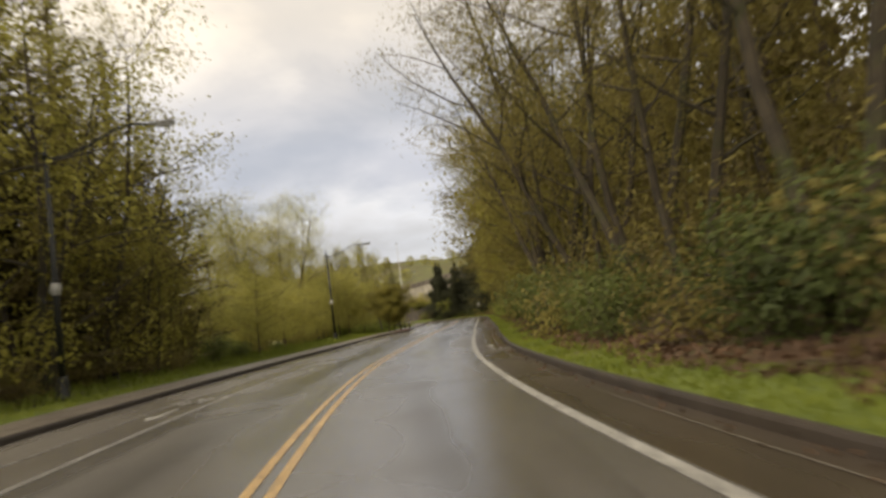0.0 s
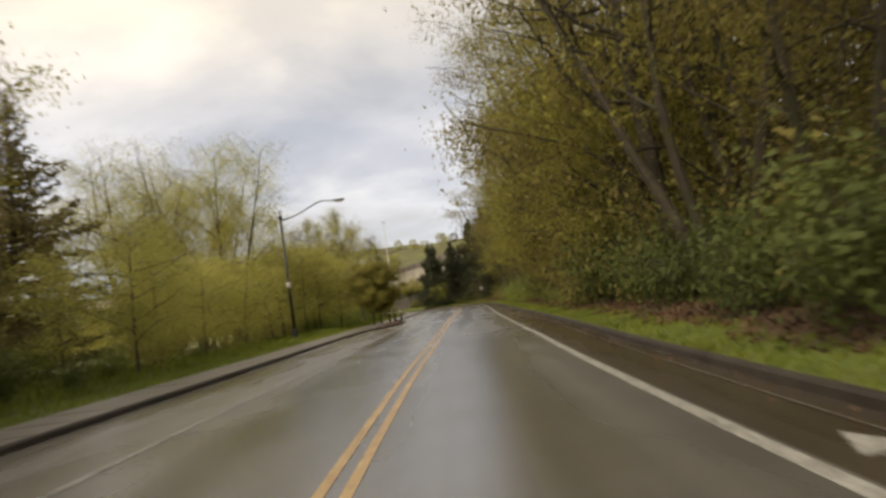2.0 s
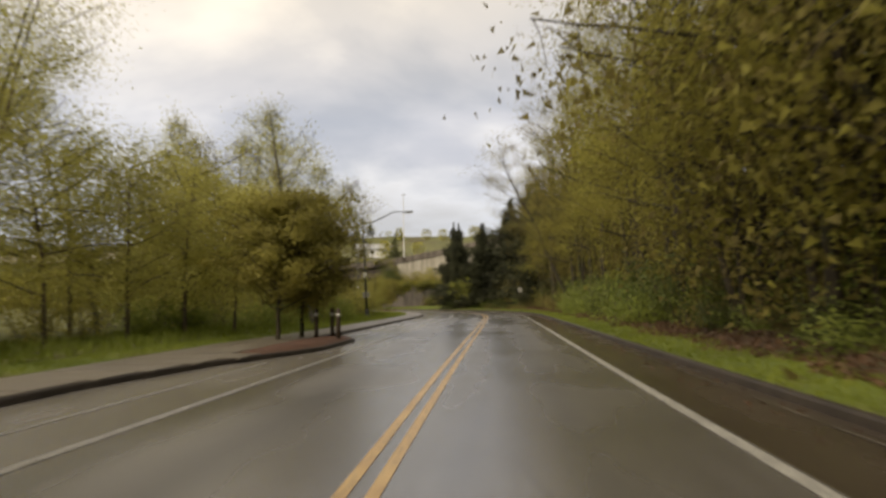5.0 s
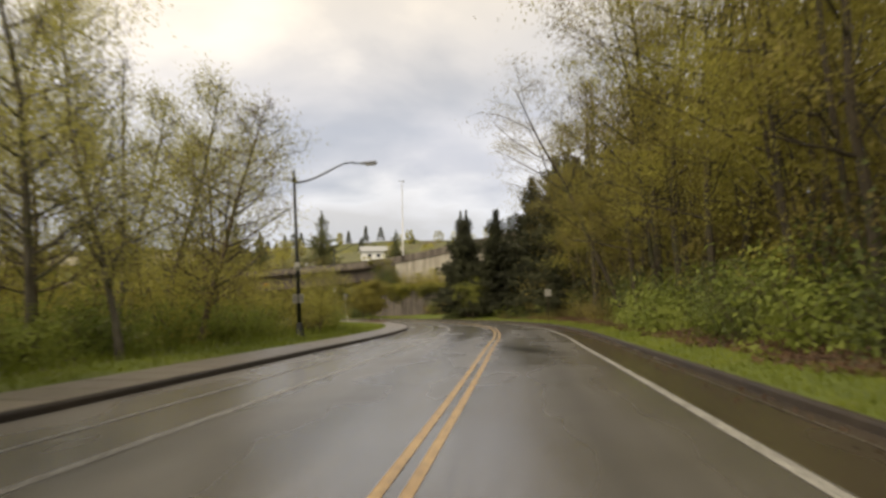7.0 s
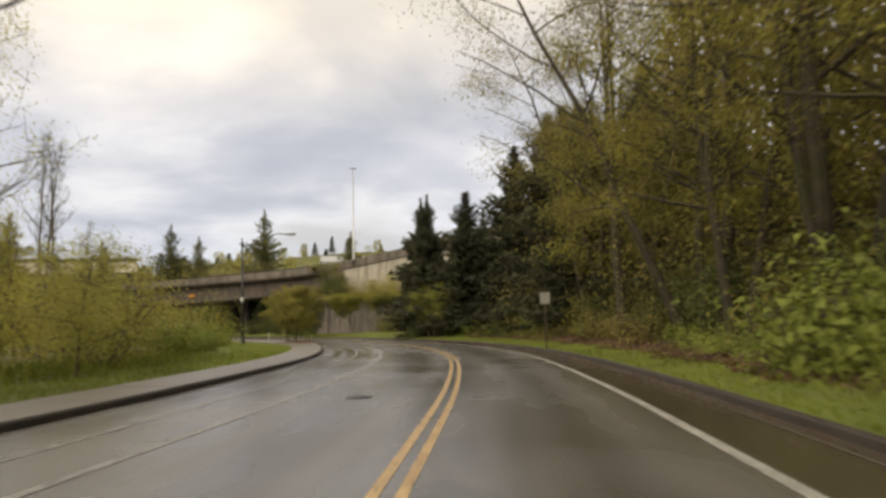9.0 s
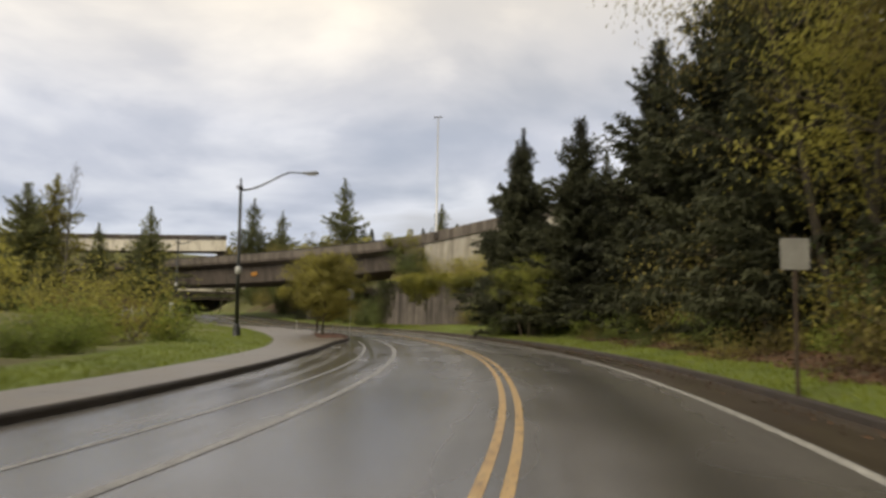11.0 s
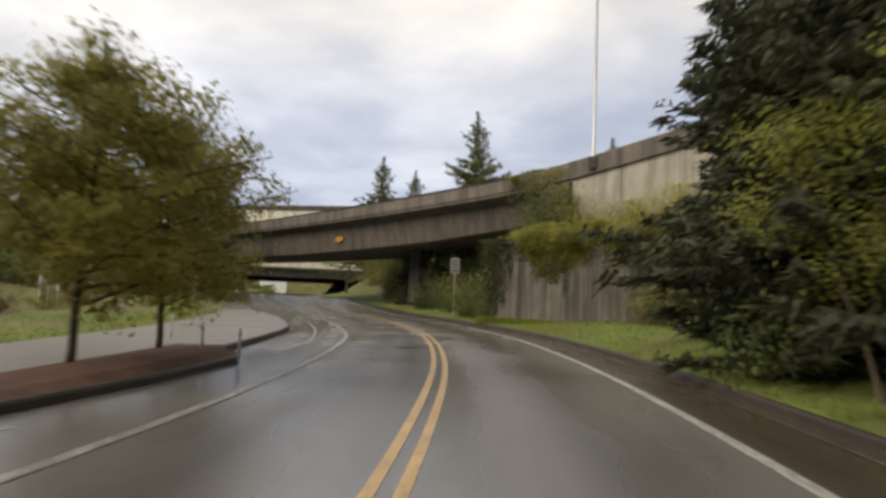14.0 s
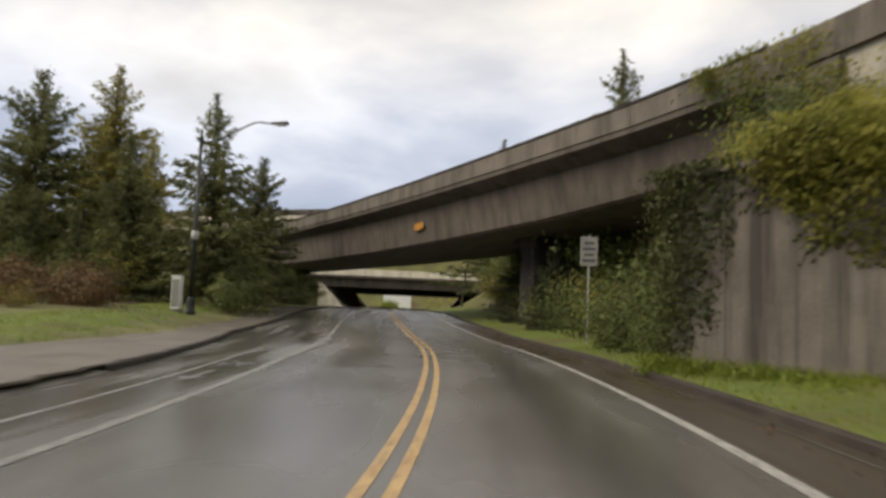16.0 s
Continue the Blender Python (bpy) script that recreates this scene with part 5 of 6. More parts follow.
for s in np.arange(22, 172, 2.2):
    row = (bush_g, bush_g, bush_g, bush_o) if s < 72 else (bush_f, bush_f, bush_g, bush_o) if s < 100 else (bush_f, bush_f, bush_f, bush_g) if s < 132 else (bush_g, bush_o, bush_f, bush_o)
    grow = 1.15 if s < 60 else 1.35 if s < 72 else 1.45 if 98 < s < 130 else 0.9
    at_road(row[RNG.integers(0, 4)], s + RNG.uniform(-0.8, 0.8), verge_edge(s) + RNG.uniform(0.9, 2.3), RNG.uniform(0.6, 1.05) * grow)
for s in np.arange(22, 172, 4.4):
    row = (bush_g, bush_o) if s < 62 or s > 132 else (bush_g, bush_f)
    at_road(row[RNG.integers(0, 2)], s + RNG.uniform(-1, 1), verge_edge(s) + RNG.uniform(2.6, 4.0), RNG.uniform(0.9, 1.4))
for s in np.arange(20, 172, 2.6):
    at_road((fern_g, fern_r, fern_r)[RNG.integers(0, 3)], s + RNG.uniform(-1.0, 1.0), verge_edge(s) + RNG.uniform(0.2, 0.9), RNG.uniform(0.6, 1.0))

# dark conifers at the inside of the bend
G_CON = "dark conifers at the bend"
con_a = conifer("conifer", "dark green spruce with drooping boughs reaching the ground", 41, 14, 6.0, M_NEEDLE, dense=1.3, spray=0.42, group=G_CON)
con_b = conifer("conifer", "dense dark green fir with an uneven outline", 42, 17, 5.6, M_NEEDLE, dense=1.3, spray=0.58, group=G_CON, power=0.65)
con_n = conifer("conifer", "full dark green spruce with fine needles at the bend", 46, 14, 4.9, M_NEEDLE, first=0.05, dense=1.9, spray=0.40, group=G_CON, power=0.95)
con_c = conifer("conifer", "yellow-green cedar with soft upright sprays", 43, 16, 5.6, M_NEEDLE_Y, dense=0.95, spray=0.6, group="conifers on the lawn", power=0.7)
con_d = conifer("conifer", "slim dark green spruce with a pointed top", 44, 12, 5.3, M_NEEDLE_L, dense=1.0, spray=0.5, group="conifers on the lawn")
con_e = conifer("conifer", "broad grey-green spruce with light tips on the lawn", 48, 14, 6.4, M_NEEDLE_L, dense=1.1, spray=0.52, group="conifers on the lawn", power=0.7)
for proto, x, y, sc, tl in ((con_n, -0.1, 98.6, 0.94, 1.0), (con_b, 3.0, 94.7, 0.72, 1.0), (con_b, 6.9, 91.3, 0.9, 1.0), (con_b, 9.2, 86.6, 0.97, 1.0), (con_a, 10.8, 81.0, 1.1, 1.05), (con_b, 13.0, 75.8, 0.95, 1.0), (con_a, 5.4, 101.0, 0.85, 1.0), (con_a, 3.0, 105.5, 0.75, 1.0), (con_n, -0.9, 105.2, 0.96, 1.0)):
    place(proto, x, y, sc, None, tl)
tall_green = canopy_tree("shrub", "tall yellow-green maple shrub in front of a dark spruce", 28, 6.2, 1.35, 0.06, M_BARK, M_YOUNG, stems=4, tilt=0.2, first=0.42, limbs=8, clumps=4, leaves=95, size=0.085, clump=0.36, droop=0.15, category="shrub", group="shrubs beside the road")
place(tall_green, 0.2, 95.2, 0.85)
place(bush_g, -1.4, 97.6, 0.8)
place(bush_g, 2.6, 96.6, 1.1)
place(bush_f, 2.4, 95.0, 0.8)
for i, s in enumerate(np.arange(74, 101, 4.6)):
    at_road((edge_a, edge_b, edge_a)[i % 3], s, 9.4 + 0.5 * (i % 2), 1.55 + 0.2 * (i % 3))
for i, s in enumerate(np.arange(58, 93, 3.2)):
    at_road((edge_a, edge_b)[i % 2], s, 10.4 + 0.8 * (i % 3), 1.75 + 0.2 * (i % 2))
for s, o, sc in ((146, 15.0, 0.8), (153, 13.5, 1.05)):
    at_road(con_a, s, o, sc)
for s, o, sc in ((160.5, 10.2, 0.85), (166, 12.5, 0.95)):
    at_road(con_b, s, o, sc)
for s in np.arange(158, 183, 1.9):
    at_road((bush_o, bush_g, bush_o)[RNG.integers(0, 3)], s, verge_edge(s) + RNG.uniform(0.3, 1.3), RNG.uniform(0.35, 0.6), None, 0.8)
place(edge_a, 7.6, 84.5, 0.5)
for dd, sc in ((10.4, 0.8), (11.5, 1.0), (12.6, 1.1), (13.8, 1.1), (15.0, 1.2), (16.2, 1.2)):
    p = WALL_A + wdir * dd - wnor * 0.9
    place((bush_o, bush_g)[int(dd * 10) % 2], p.x, p.y, sc * 0.8, None, 1.2)
place(bush_f, 3.6, 92.6, 0.9)
for x, y in ((2.2, 98.6), (6.3, 89.5), (8.2, 82.2), (9.4, 77.5), (9.8, 72.0), (4.6, 94.2)):
    place(bush_o, x, y, RNG.uniform(0.5, 0.8))

# over and round the stained wall and the slope under the ramp
creep = shrub("creeper_mound", "olive-green creeper spilling over the wall's top", 27, 1.5, 1.5, M_CREEPER, 1300, 0.15, 20, group="creeper on the wall")
for i in range(22):
    p = WALL_A + wdir * (0.1 + i * 0.74) + wnor * (RNG.uniform(-0.25, 0.7) if i > 3 else RNG.uniform(0.9, 1.5))
    place(creep, p.x, p.y, RNG.uniform(0.7, 1.05), None, RNG.uniform(0.55, 0.95), 0.05, 4.15 - RNG.uniform(0, 0.35))
for i in range(9):
    p = WALL_A + wdir * (0.6 + i * 1.7) + wnor * RNG.uniform(1.4, 2.4)
    place((bush_y, bush_f)[i % 2], p.x, p.y, RNG.uniform(0.6, 0.9), None, 0.8, 0.05, 3.9)
for x, y, sc in ((-15.5, 123.4, 0.6), (-16.0, 125.0, 0.8), (-15.1, 124.8, 1.0), (-17.0, 126.0, 0.9), (-16.0, 126.4, 1.2)):
    place((bush_g, creep)[int(y * 10) % 2], x, y, sc, None, 1.1)
for i in range(12):
    p = WALL_A + wdir * (-0.5 + i * 1.4) + wnor * RNG.uniform(3.2, 5.6)
    place((bush_y, bush_o, bush_y)[i % 3], p.x, p.y, RNG.uniform(0.7, 0.95))
place(bush_g, -13.5, 126.3, 1.3)
for x, y, sc in ((-18.2, 127.4, 0.9), (-19.4, 130.6, 1.1), (-21.5, 132.8, 1.1), (-24.0, 136.6, 1.2), (-17.0, 128.6, 1.3), (-26.5, 139.5, 1.0), (-22.6, 138.6, 1.3), (-30.5, 147.5, 1.4), (-34.0, 152.0, 1.5), (-36.5, 156.5, 1.5), (-29.0, 150.0, 1.5), (-41.0, 162.5, 1.5), (-46.0, 169.5, 1.5), (-51.5, 177.0, 1.5)):
    place((bush_g, bush_o, bush_g)[int(abs(x)) % 3], x, y, sc)
for x, y, sc in ((-27.5, 152.0, 0.9), (-32.5, 157.0, 0.9), (-37.0, 163.0, 1.0), (-42.0, 170.0, 1.0), (-23.5, 146.5, 0.75)):
    place(edge_b, x, y, sc)

for i, s in enumerate(np.arange(207, 250, 2.6)):
    at_road((bush_g, bush_g, bush_o)[i % 3], s, RNG.uniform(7.6, 11.0), RNG.uniform(0.7, 1.15))
for x, y, sc in ((-24.5, 141.0, 0.42), (-27.5, 146.0, 0.5), (-25.6, 138.2, 0.36), (-29.5, 143.5, 0.5)):
    place(con_a, x, y, sc)
for x, y, sc in ((-23.0, 139.5, 1.9), (-25.5, 143.0, 2.1), (-28.2, 147.5, 2.3), (-31.0, 151.5, 2.4), (-34.0, 156.0, 2.4), (-37.0, 160.0, 2.4), (-40.0, 165.0, 2.4), (-44.0, 170.0, 2.4), (-48.0, 176.0, 2.4), (-53, 182, 2.2)):
    place(bush_g, x, y, sc, None, 1.15)

# ivy hanging down the wall's face and the ramp's pilaster
def ivy(label, spots, seed, size=0.16):
    rng = np.random.default_rng(seed)
    q = []
    for p, out, down, wide, n in spots:
        t = rng.uniform(0, 1, n) ** 1.4
        c = np.array(p)[None] + np.c_[rng.normal(size=n) * wide * (1 - 0.5 * t), np.zeros(n), -down * t] @ np.array([[*wdir], [0, 0, 0], [0, 0, 1]]) + np.array(out)[None] * (rng.uniform(0.02, 0.5, n) * (1.1 - t))[:, None]
        q.append(leaf_faces(c, rng, size, size * 0.8, 0.4))
    return tagged(new("ivy", leaf_mesh("ivy", np.concatenate(q), M_IVY if seed % 2 else M_CREEPER)), label, "ivy", kind="stuff")


front = tuple(-wnor)
ivy("green ivy trailing down the stained wall", [((WALL_A + wdir * dd).xy[:] + (4.5,), front, dn, w, n) for dd, dn, w, n in ((-0.1, 4.5, 0.35, 1500), (0.4, 4.3, 0.35, 1300), (0.95, 3.6, 0.3, 700), (1.5, 2.0, 0.25, 250), (2.2, 1.2, 0.4, 200), (3.3, 2.2, 0.22, 240), (5.2, 3.0, 0.25, 300), (6.6, 1.5, 0.4, 200), (7.8, 2.2, 0.4, 300), (9.4, 2.8, 0.4, 350), (10.6, 2.8, 0.5, 400), (11.8, 3.5, 0.5, 450), (12.8, 3.7, 0.5, 450), (14.0, 3.9, 0.5, 450), (15.0, 4.1, 0.5, 450), (15.8, 4.1, 0.5, 450))], 51, 0.11)
ivy("yellow-green creeper over the wall's coping", [((WALL_A + wdir * dd).xy[:] + (4.85 + 0.35 * math.sin(dd * 1.9),), front, 0.9 + 0.9 * math.sin(dd * 1.3) ** 2, 0.55, 520) for dd in np.arange(2.9, 15.5, 0.7)], 54, 0.12)
ivy("yellow-green creeper hanging far down the stained wall", [((WALL_A + wdir * dd).xy[:] + (4.75,), tuple(-2.2 * wnor), dn, 0.42, 800) for dd, dn in ((3.2, 1.5), (3.8, 2.2), (4.5, 2.5), (5.2, 2.0), (5.9, 1.4))], 58, 0.12)
ivy("dark ivy covering the end of the wall and the slope", [((WALL_A + wnor * b).xy[:] + (4.6,), tuple(-wdir), 4.2, 0.15, 500) for b in (0.3, 1.2, 2.2, 3.4, 4.6, 6.0)], 53, 0.13)
rp = lambda d, z: (*ramp_at(d, -0.2).xy, z)
ivy("creeper over the ramp's pilaster", [(rp(d, z), tuple((-RAMP_N[0], -RAMP_N[1], 0)), dn, 0.45, 420) for d, z, dn in ((2.4, 9.5, 3.2), (3.4, 9.4, 3.6), (4.6, 9.5, 2.4), (1.4, 8.2, 2.6), (6.0, 9.3, 0.7), (-3.0, 7.0, 1.5), (-6, 7.6, 1.8))], 56, 0.13)

# trees of the left side: a mixed stand, maples, thin alders, willow scrub, lawn conifers
mixed_con = conifer("conifer", "big olive-green cedar with ragged drooping boughs", 45, 22, 5.2, M_NEEDLE_B, dense=0.7, spray=0.6, group="cedars of the roadside stand", power=0.7)
cedar = conifer("conifer", "broad dark brown-green cedar with boughs to the ground", 49, 15, 6.2, M_NEEDLE_B, first=0.03, dense=0.9, spray=0.55, group="cedars of the roadside stand", power=0.8)
maple = canopy_tree("maple", "vase-shaped maple with fine grey-brown branches and young yellow leaves", 61, 16.5, 4.0, 0.16, M_BARK, M_PALE_LEAF, stems=6, tilt=0.30, first=0.42, limbs=10, clumps=5, leaves=115, size=0.105, droop=0.04, clump=0.72, rise=0.8, inner=0.35, group="maples behind the pavement")
alder = broadleaf("alder", "slender alder with sparse yellow-green leaves and grey bark", 62, 14, 3.1, 0.13, M_PALE_BARK, M_PALE_LEAF, limbs=30, subs=5, twigs=4, leaves=16, size=0.105, first=0.18, rise=0.45, scatter=0.30, group="slender trees behind the pavement")
alder_b = broadleaf("alder", "slender brown-twigged tree in thin leaf", 63, 12, 3.0, 0.14, M_BARK, M_WILLOW, limbs=30, subs=5, twigs=4, leaves=15, size=0.10, first=0.15, rise=0.3, scatter=0.30, group="slender trees behind the pavement")
tall_alder = broadleaf("alder", "wide grey-brown alder with long level branches in thin leaf", 67, 13.0, 5.2, 0.14, M_BARK, M_PALE_LEAF, limbs=38, subs=5, twigs=4, leaves=16, size=0.10, first=0.22, rise=0.35, scatter=0.30, group="slender trees behind the pavement")
poplar = broadleaf("poplar", "thin bare poplar with fine upright twigs", 64, 15, 1.6, 0.12, M_PALE_BARK, M_OLIVE, limbs=26, subs=4, twigs=3, leaves=0, first=0.3, rise=1.6, group="bare poplars")
young = canopy_tree("young_tree", "small yellow-green tree with level layered branches and a thin trunk", 65, 6.2, 2.3, 0.075, M_BARK, M_PALE_LEAF, stems=1, first=0.26, limbs=18, clumps=4, leaves=95, size=0.11, droop=0.12, clump=0.42, rise=0.3, inner=0.12, group="young trees on the grass")
street = canopy_tree("street_tree", "street tree with dense olive leaves in a mulch bed", 66, 5.4, 2.7, 0.085, M_WOOD_BARK, M_GOLD, stems=1, lean=0.07, first=0.24, limbs=44, clumps=5, leaves=90, size=0.12, droop=0.12, clump=0.24, rise=0.42, inner=0.2, shape=1.5, group="street trees in the bulb-outs")

for s, o, sc in ((31, -17.6, 1.0), (44, -16.2, 1.0), (51, -16.6, 1.0), (57.5, -17.2, 0.92), (38, -19, 1.1), (47, -21, 1.1), (64.0, -18.5, 0.72)):
    at_road(mixed_con, s, o, sc)
for x, y, sc in ((-24.5, -8.5, 1.02), (-22.5, -27.0, 1.0), (-19.0, -40.0, 0.8)):
    place(cedar, x, y, sc)
for s, o, sc in ((44, -14.0, 0.86), (55, -15.5, 0.72), (33, -13.2, 0.85)):
    at_road(wood_a, s, o, sc)
for s, o, sc in ((31, -12.2, 0.8), (47.5, -12.8, 0.7), (52, -13, 0.7), (57, -13.5, 0.65)):
    at_road(edge_b, s, o, sc)
for s, o, sc in ((36, -13.4, 1.7), (41.5, -12.6, 1.6), (46.5, -13.6, 1.7), (52.5, -14.2, 1.45), (57.0, -15.0, 1.2)):
    at_road(edge_a, s, o, sc)
for x, y, sc in ((-17.5, 9.5, 0.95), (-21.5, 13.5, 1.05), (-25.5, 10.0, 1.0), (-27.5, 22.0, 1.0), (-33, 12, 0.9)):
    place(maple, x, y, sc)
for s, o, sc in ((64.5, -11.4, 1.0), (82, -12.6, 0.95), (91, -15.8, 1.0), (98, -12.4, 1.15), (73, -14.5, 0.9), (104, -13.0, 1.2), (108, -16, 1.2), (87, -19, 1.0), (103.5, -10.5, 1.1), (69.5, -12.6, 0.95), (135.5, -9.7, 0.62), (78, -16, 1.1), (95, -13.5, 1.25), (74, -12.2, 0.85), (79, -13.4, 0.95), (85, -15.0, 1.05), (88.5, -12.6, 0.9), (93, -17.5, 1.2), (99.5, -15.5, 1.3), (66, -15, 0.9), (83, -18.5, 1.25), (102, -12, 1.35)):
    at_road(young, s, o, sc)
for s, o, sc in ((113, -11.2, 0.95), (115, -9.9, 0.9), (123.5, -11.5, 0.95), (118, -14.5, 1.0), (110, -15, 1.0), (127, -15, 0.95), (121, -18, 1.0), (106, -18, 0.95), (131, -19, 1.0), (116, -22, 1.05), (125, -24, 1.0), (100, -20, 0.9), (140, -22, 0.9)):
    at_road((alder, alder_b)[int(s + abs(o)) % 2], s, o, sc)
for s, o, sc in ((118, -17, 0.55), (124, -19, 0.6), (130, -16.5, 0.55), (136, -18, 0.6), (142, -16, 0.55), (147, -20, 0.65), (152, -17, 0.6), (158, -21, 0.7), (163, -19, 0.6), (169, -22, 0.6), (175, -21, 0.55), (150, -26, 0.7), (166, -28, 0.7)):
    at_road(edge_a, s, o, sc)
for x, y, sc in ((-16.9, 45.8, 0.98), (-26, 82, 1.0), (-22, 76, 0.95), (-31, 98, 0.8), (-35, 90, 0.9), (-19.5, 70, 0.8)):
    place(poplar, x, y, sc)
for x, y, sc in ((-12.7, 47.5, 0.85), (-15.8, 54.5, 0.95), (-19.5, 48.5, 0.9), (-13.2, 33.0, 0.72)):
    place(tall_alder, x, y, sc)
for s, o, sc in ((112, -10.6, 0.9), (116, -10.9, 1.05), (121, -11.6, 1.0), (125, -11.2, 1.0), (130, -11.8, 1.1), (118, -13, 1.3), (127, -13.4, 1.3)):
    at_road(bush_f, s, o, sc)
for s in np.arange(62, 172, 3.0):
    at_road((bush_y, bush_f, bush_y, bush_f)[RNG.integers(0, 4)], s + RNG.uniform(-1, 1), -RNG.uniform(12.0, 14.5) + (0.9 if s > 120 else 0), RNG.uniform(0.5, 0.95) * (0.75 if s < 100 else 1.3))
for s in np.arange(64, 190, 6.0):
    at_road((bush_y, bush_y, bush_f)[RNG.integers(0, 3)], s + RNG.uniform(-1, 1), -RNG.uniform(16, 26), RNG.uniform(0.9, 1.3) * (1.25 if s > 115 else 1.0))
for s in np.arange(20, 62, 3.0):
    at_road((bush_g, bush_o)[RNG.integers(0, 2)], s, -RNG.uniform(10.8, 12.4), RNG.uniform(0.4, 0.75))
for s in np.arange(180, 222, 2.4):
    at_road((bush_r, bush_r, bush_o)[RNG.integers(0, 3)], s, -RNG.uniform(14.6, 17.5), RNG.uniform(0.5, 0.8), None, 0.7)

for x, y, sc in ((-10.9, 92.2, 0.88), (-12.3, 95.4, 0.84), (-7.7, 13.6, 0.98), (-7.2, 15.2, 1.02)):
    p = place(street, x, y, sc, RNG.uniform(-25, 25))
    p.location.z = 0.13

for x, y, sc in ((-55.5, 127.5, 0.6), (-64.0, 131.0, 0.75), (-49.0, 127.0, 0.45), (-54.0, 134.0, 0.7)):
    place(con_d, x, y, sc)
place(con_d, -45.6, 133.4, 1.08)
place(con_e, -59.5, 129.5, 1.08)
place(con_c, -60.8, 135.5, 1.08)
place(con_d, -50.5, 131.0, 0.88)
place(con_e, -66, 138, 1.0)
place(con_d, -72, 132, 1.0)
place(con_c, -70, 145, 0.95)
place(con_e, -53, 143, 0.8)
for x, y, sc in ((-50.0, 129.5, 1.1), (-53.0, 130.5, 1.2), (-56.0, 127.0, 0.9), (-47.5, 126.2, 0.7)):
    place(bush_y, x, y, sc)
for x, y, sc in ((-46, 122, 1.5), (-42.0, 120.5, 1.5), (-50, 124.5, 1.6), (-43.5, 123.8, 1.5), (-41.0, 122.6, 1.3), (-39.4, 122.0, 1.15)):
    place(bush_r, x, y, sc)
for x, y, sc in ((-54, 125, 1.4), (-48, 127, 1.2), (-58, 131, 1.3), (-41.5, 131.5, 0.9), (-49, 136, 1.1), (-57, 148, 1.5), (-62, 155, 1.5), (-68, 163, 1.6), (-75, 171, 1.6)):
    place(bush_g, x, y, sc)

for x, y, sc in ((-52, 139, 1.6), (-58, 138, 1.6), (-65, 141, 1.8), (-72, 140, 1.8), (-47, 138, 1.4), (-66, 127, 1.5), (-74, 128, 1.6), (-80, 134, 1.8)):
    place(bush_g, x, y, sc)

# conifers and bare trees on the hillside behind the ramp
for proto, x, y, top in ((con_d, -29.4, 158.0, 21.8), (con_d, -57.0, 187.5, 23.8), (con_d, -14.0, 152.4, 16.9), (con_d, -50.0, 186.0, 21.0)):
    g = float(ground_h(x, y)[0])
    h = 12.0 if proto is con_d else 14.0
    place(proto, x, y, (top - g) / h)
for x, y, sc in ((-40, 178, 0.6), (-44, 182, 0.55), (-36, 186, 0.6), (-64, 190, 0.6)):
    place(wood_d, x, y, sc)


def far_wood(name, label, spots, mat, seed, n=320, leaf=0.13):
    """Distant trees joined into one mass."""
    rng = np.random.default_rng(seed)
    q, w = [], []
    for x, y, h, r, kind in spots:
        g = float(ground_h(x, y)[0])
        t = rng.uniform(0.08, 1, n)
        rad = r * ((1 - t) ** 0.8 + 0.04) if kind else r * np.sqrt(np.clip(1 - (2 * t - 1.1) ** 2, 0.02, 1))
        a = rng.uniform(0, 2 * math.pi, n)
        rr = rad * rng.uniform(0.5, 1.1, n)
        c = np.c_[x + rr * np.cos(a), y + rr * np.sin(a), g + t * h]
        q.append(leaf_faces(c, rng, h * leaf, h * leaf * 0.5, 0.3))
        w.append(tube_arrays([(x, y, g - 0.3), (x, y, g + h * 0.5), (x, y, g + h * 0.95)], [h * 0.018, h * 0.012, 0.02], 4))
    ob = tagged(new(name, leaf_mesh(name, np.concatenate(q), mat)), label, "trees", kind="stuff")
    tr = tagged(new("far_trunks", quad_mesh("far_trunks", np.concatenate(w), M_BARK)), "brown trunks of distant trees", "trees", kind="stuff")
    return ob


R2 = np.random.default_rng(77)
inner = []
for s_ in np.arange(26, 176, 2.6):
    p = along(s_, R2.uniform(16, 23))
    inner.append((float(p[0]), float(p[1]), R2.uniform(14, 20), R2.uniform(2.6, 3.8), 0))
far_wood("inner_wood", "shaded brown-green trees deep in the wood", inner, M_OLIVE, 81, 1400, 0.036)
ridge = []
for i in range(34):
    x = R2.uniform(-210, 70)
    b = R2.uniform(150, 250)
    y = RAMP_A[1] + (b - (x - RAMP_A[0]) * RAMP_N[0]) / RAMP_N[1]
    ridge.append((x, y, R2.uniform(4, 9), R2.uniform(1.6, 2.6), int(R2.uniform() < 0.6)))
far_wood("ridge_conifers", "distant dark conifers along the ridge", ridge, M_NEEDLE, 78)
scrub = []
for i in range(90):
    x = R2.uniform(-220, 60)
    b = R2.uniform(60, 250)
    y = RAMP_A[1] + (b - (x - RAMP_A[0]) * RAMP_N[0]) / RAMP_N[1]
    s_, o_ = road_place(x, y)
    if abs(o_[0]) > 14 and abs(0.8 * (x + 88.5) + 0.6 * (y - 189.0) - 11.0) > 13:
        scrub.append((x, y, R2.uniform(3, 7), R2.uniform(1.8, 3.0), 0))
for i in range(60):
    u_, v_ = R2.uniform(-60, 130), R2.uniform(95, 170)
    x, y = -88.5 + 0.8 * u_ - 0.6 * v_, 189 + 0.6 * u_ + 0.8 * v_
    if abs(u_ - 10) > 6:
        scrub.append((x, y, R2.uniform(3, 6), R2.uniform(2.0, 3.5), 0))
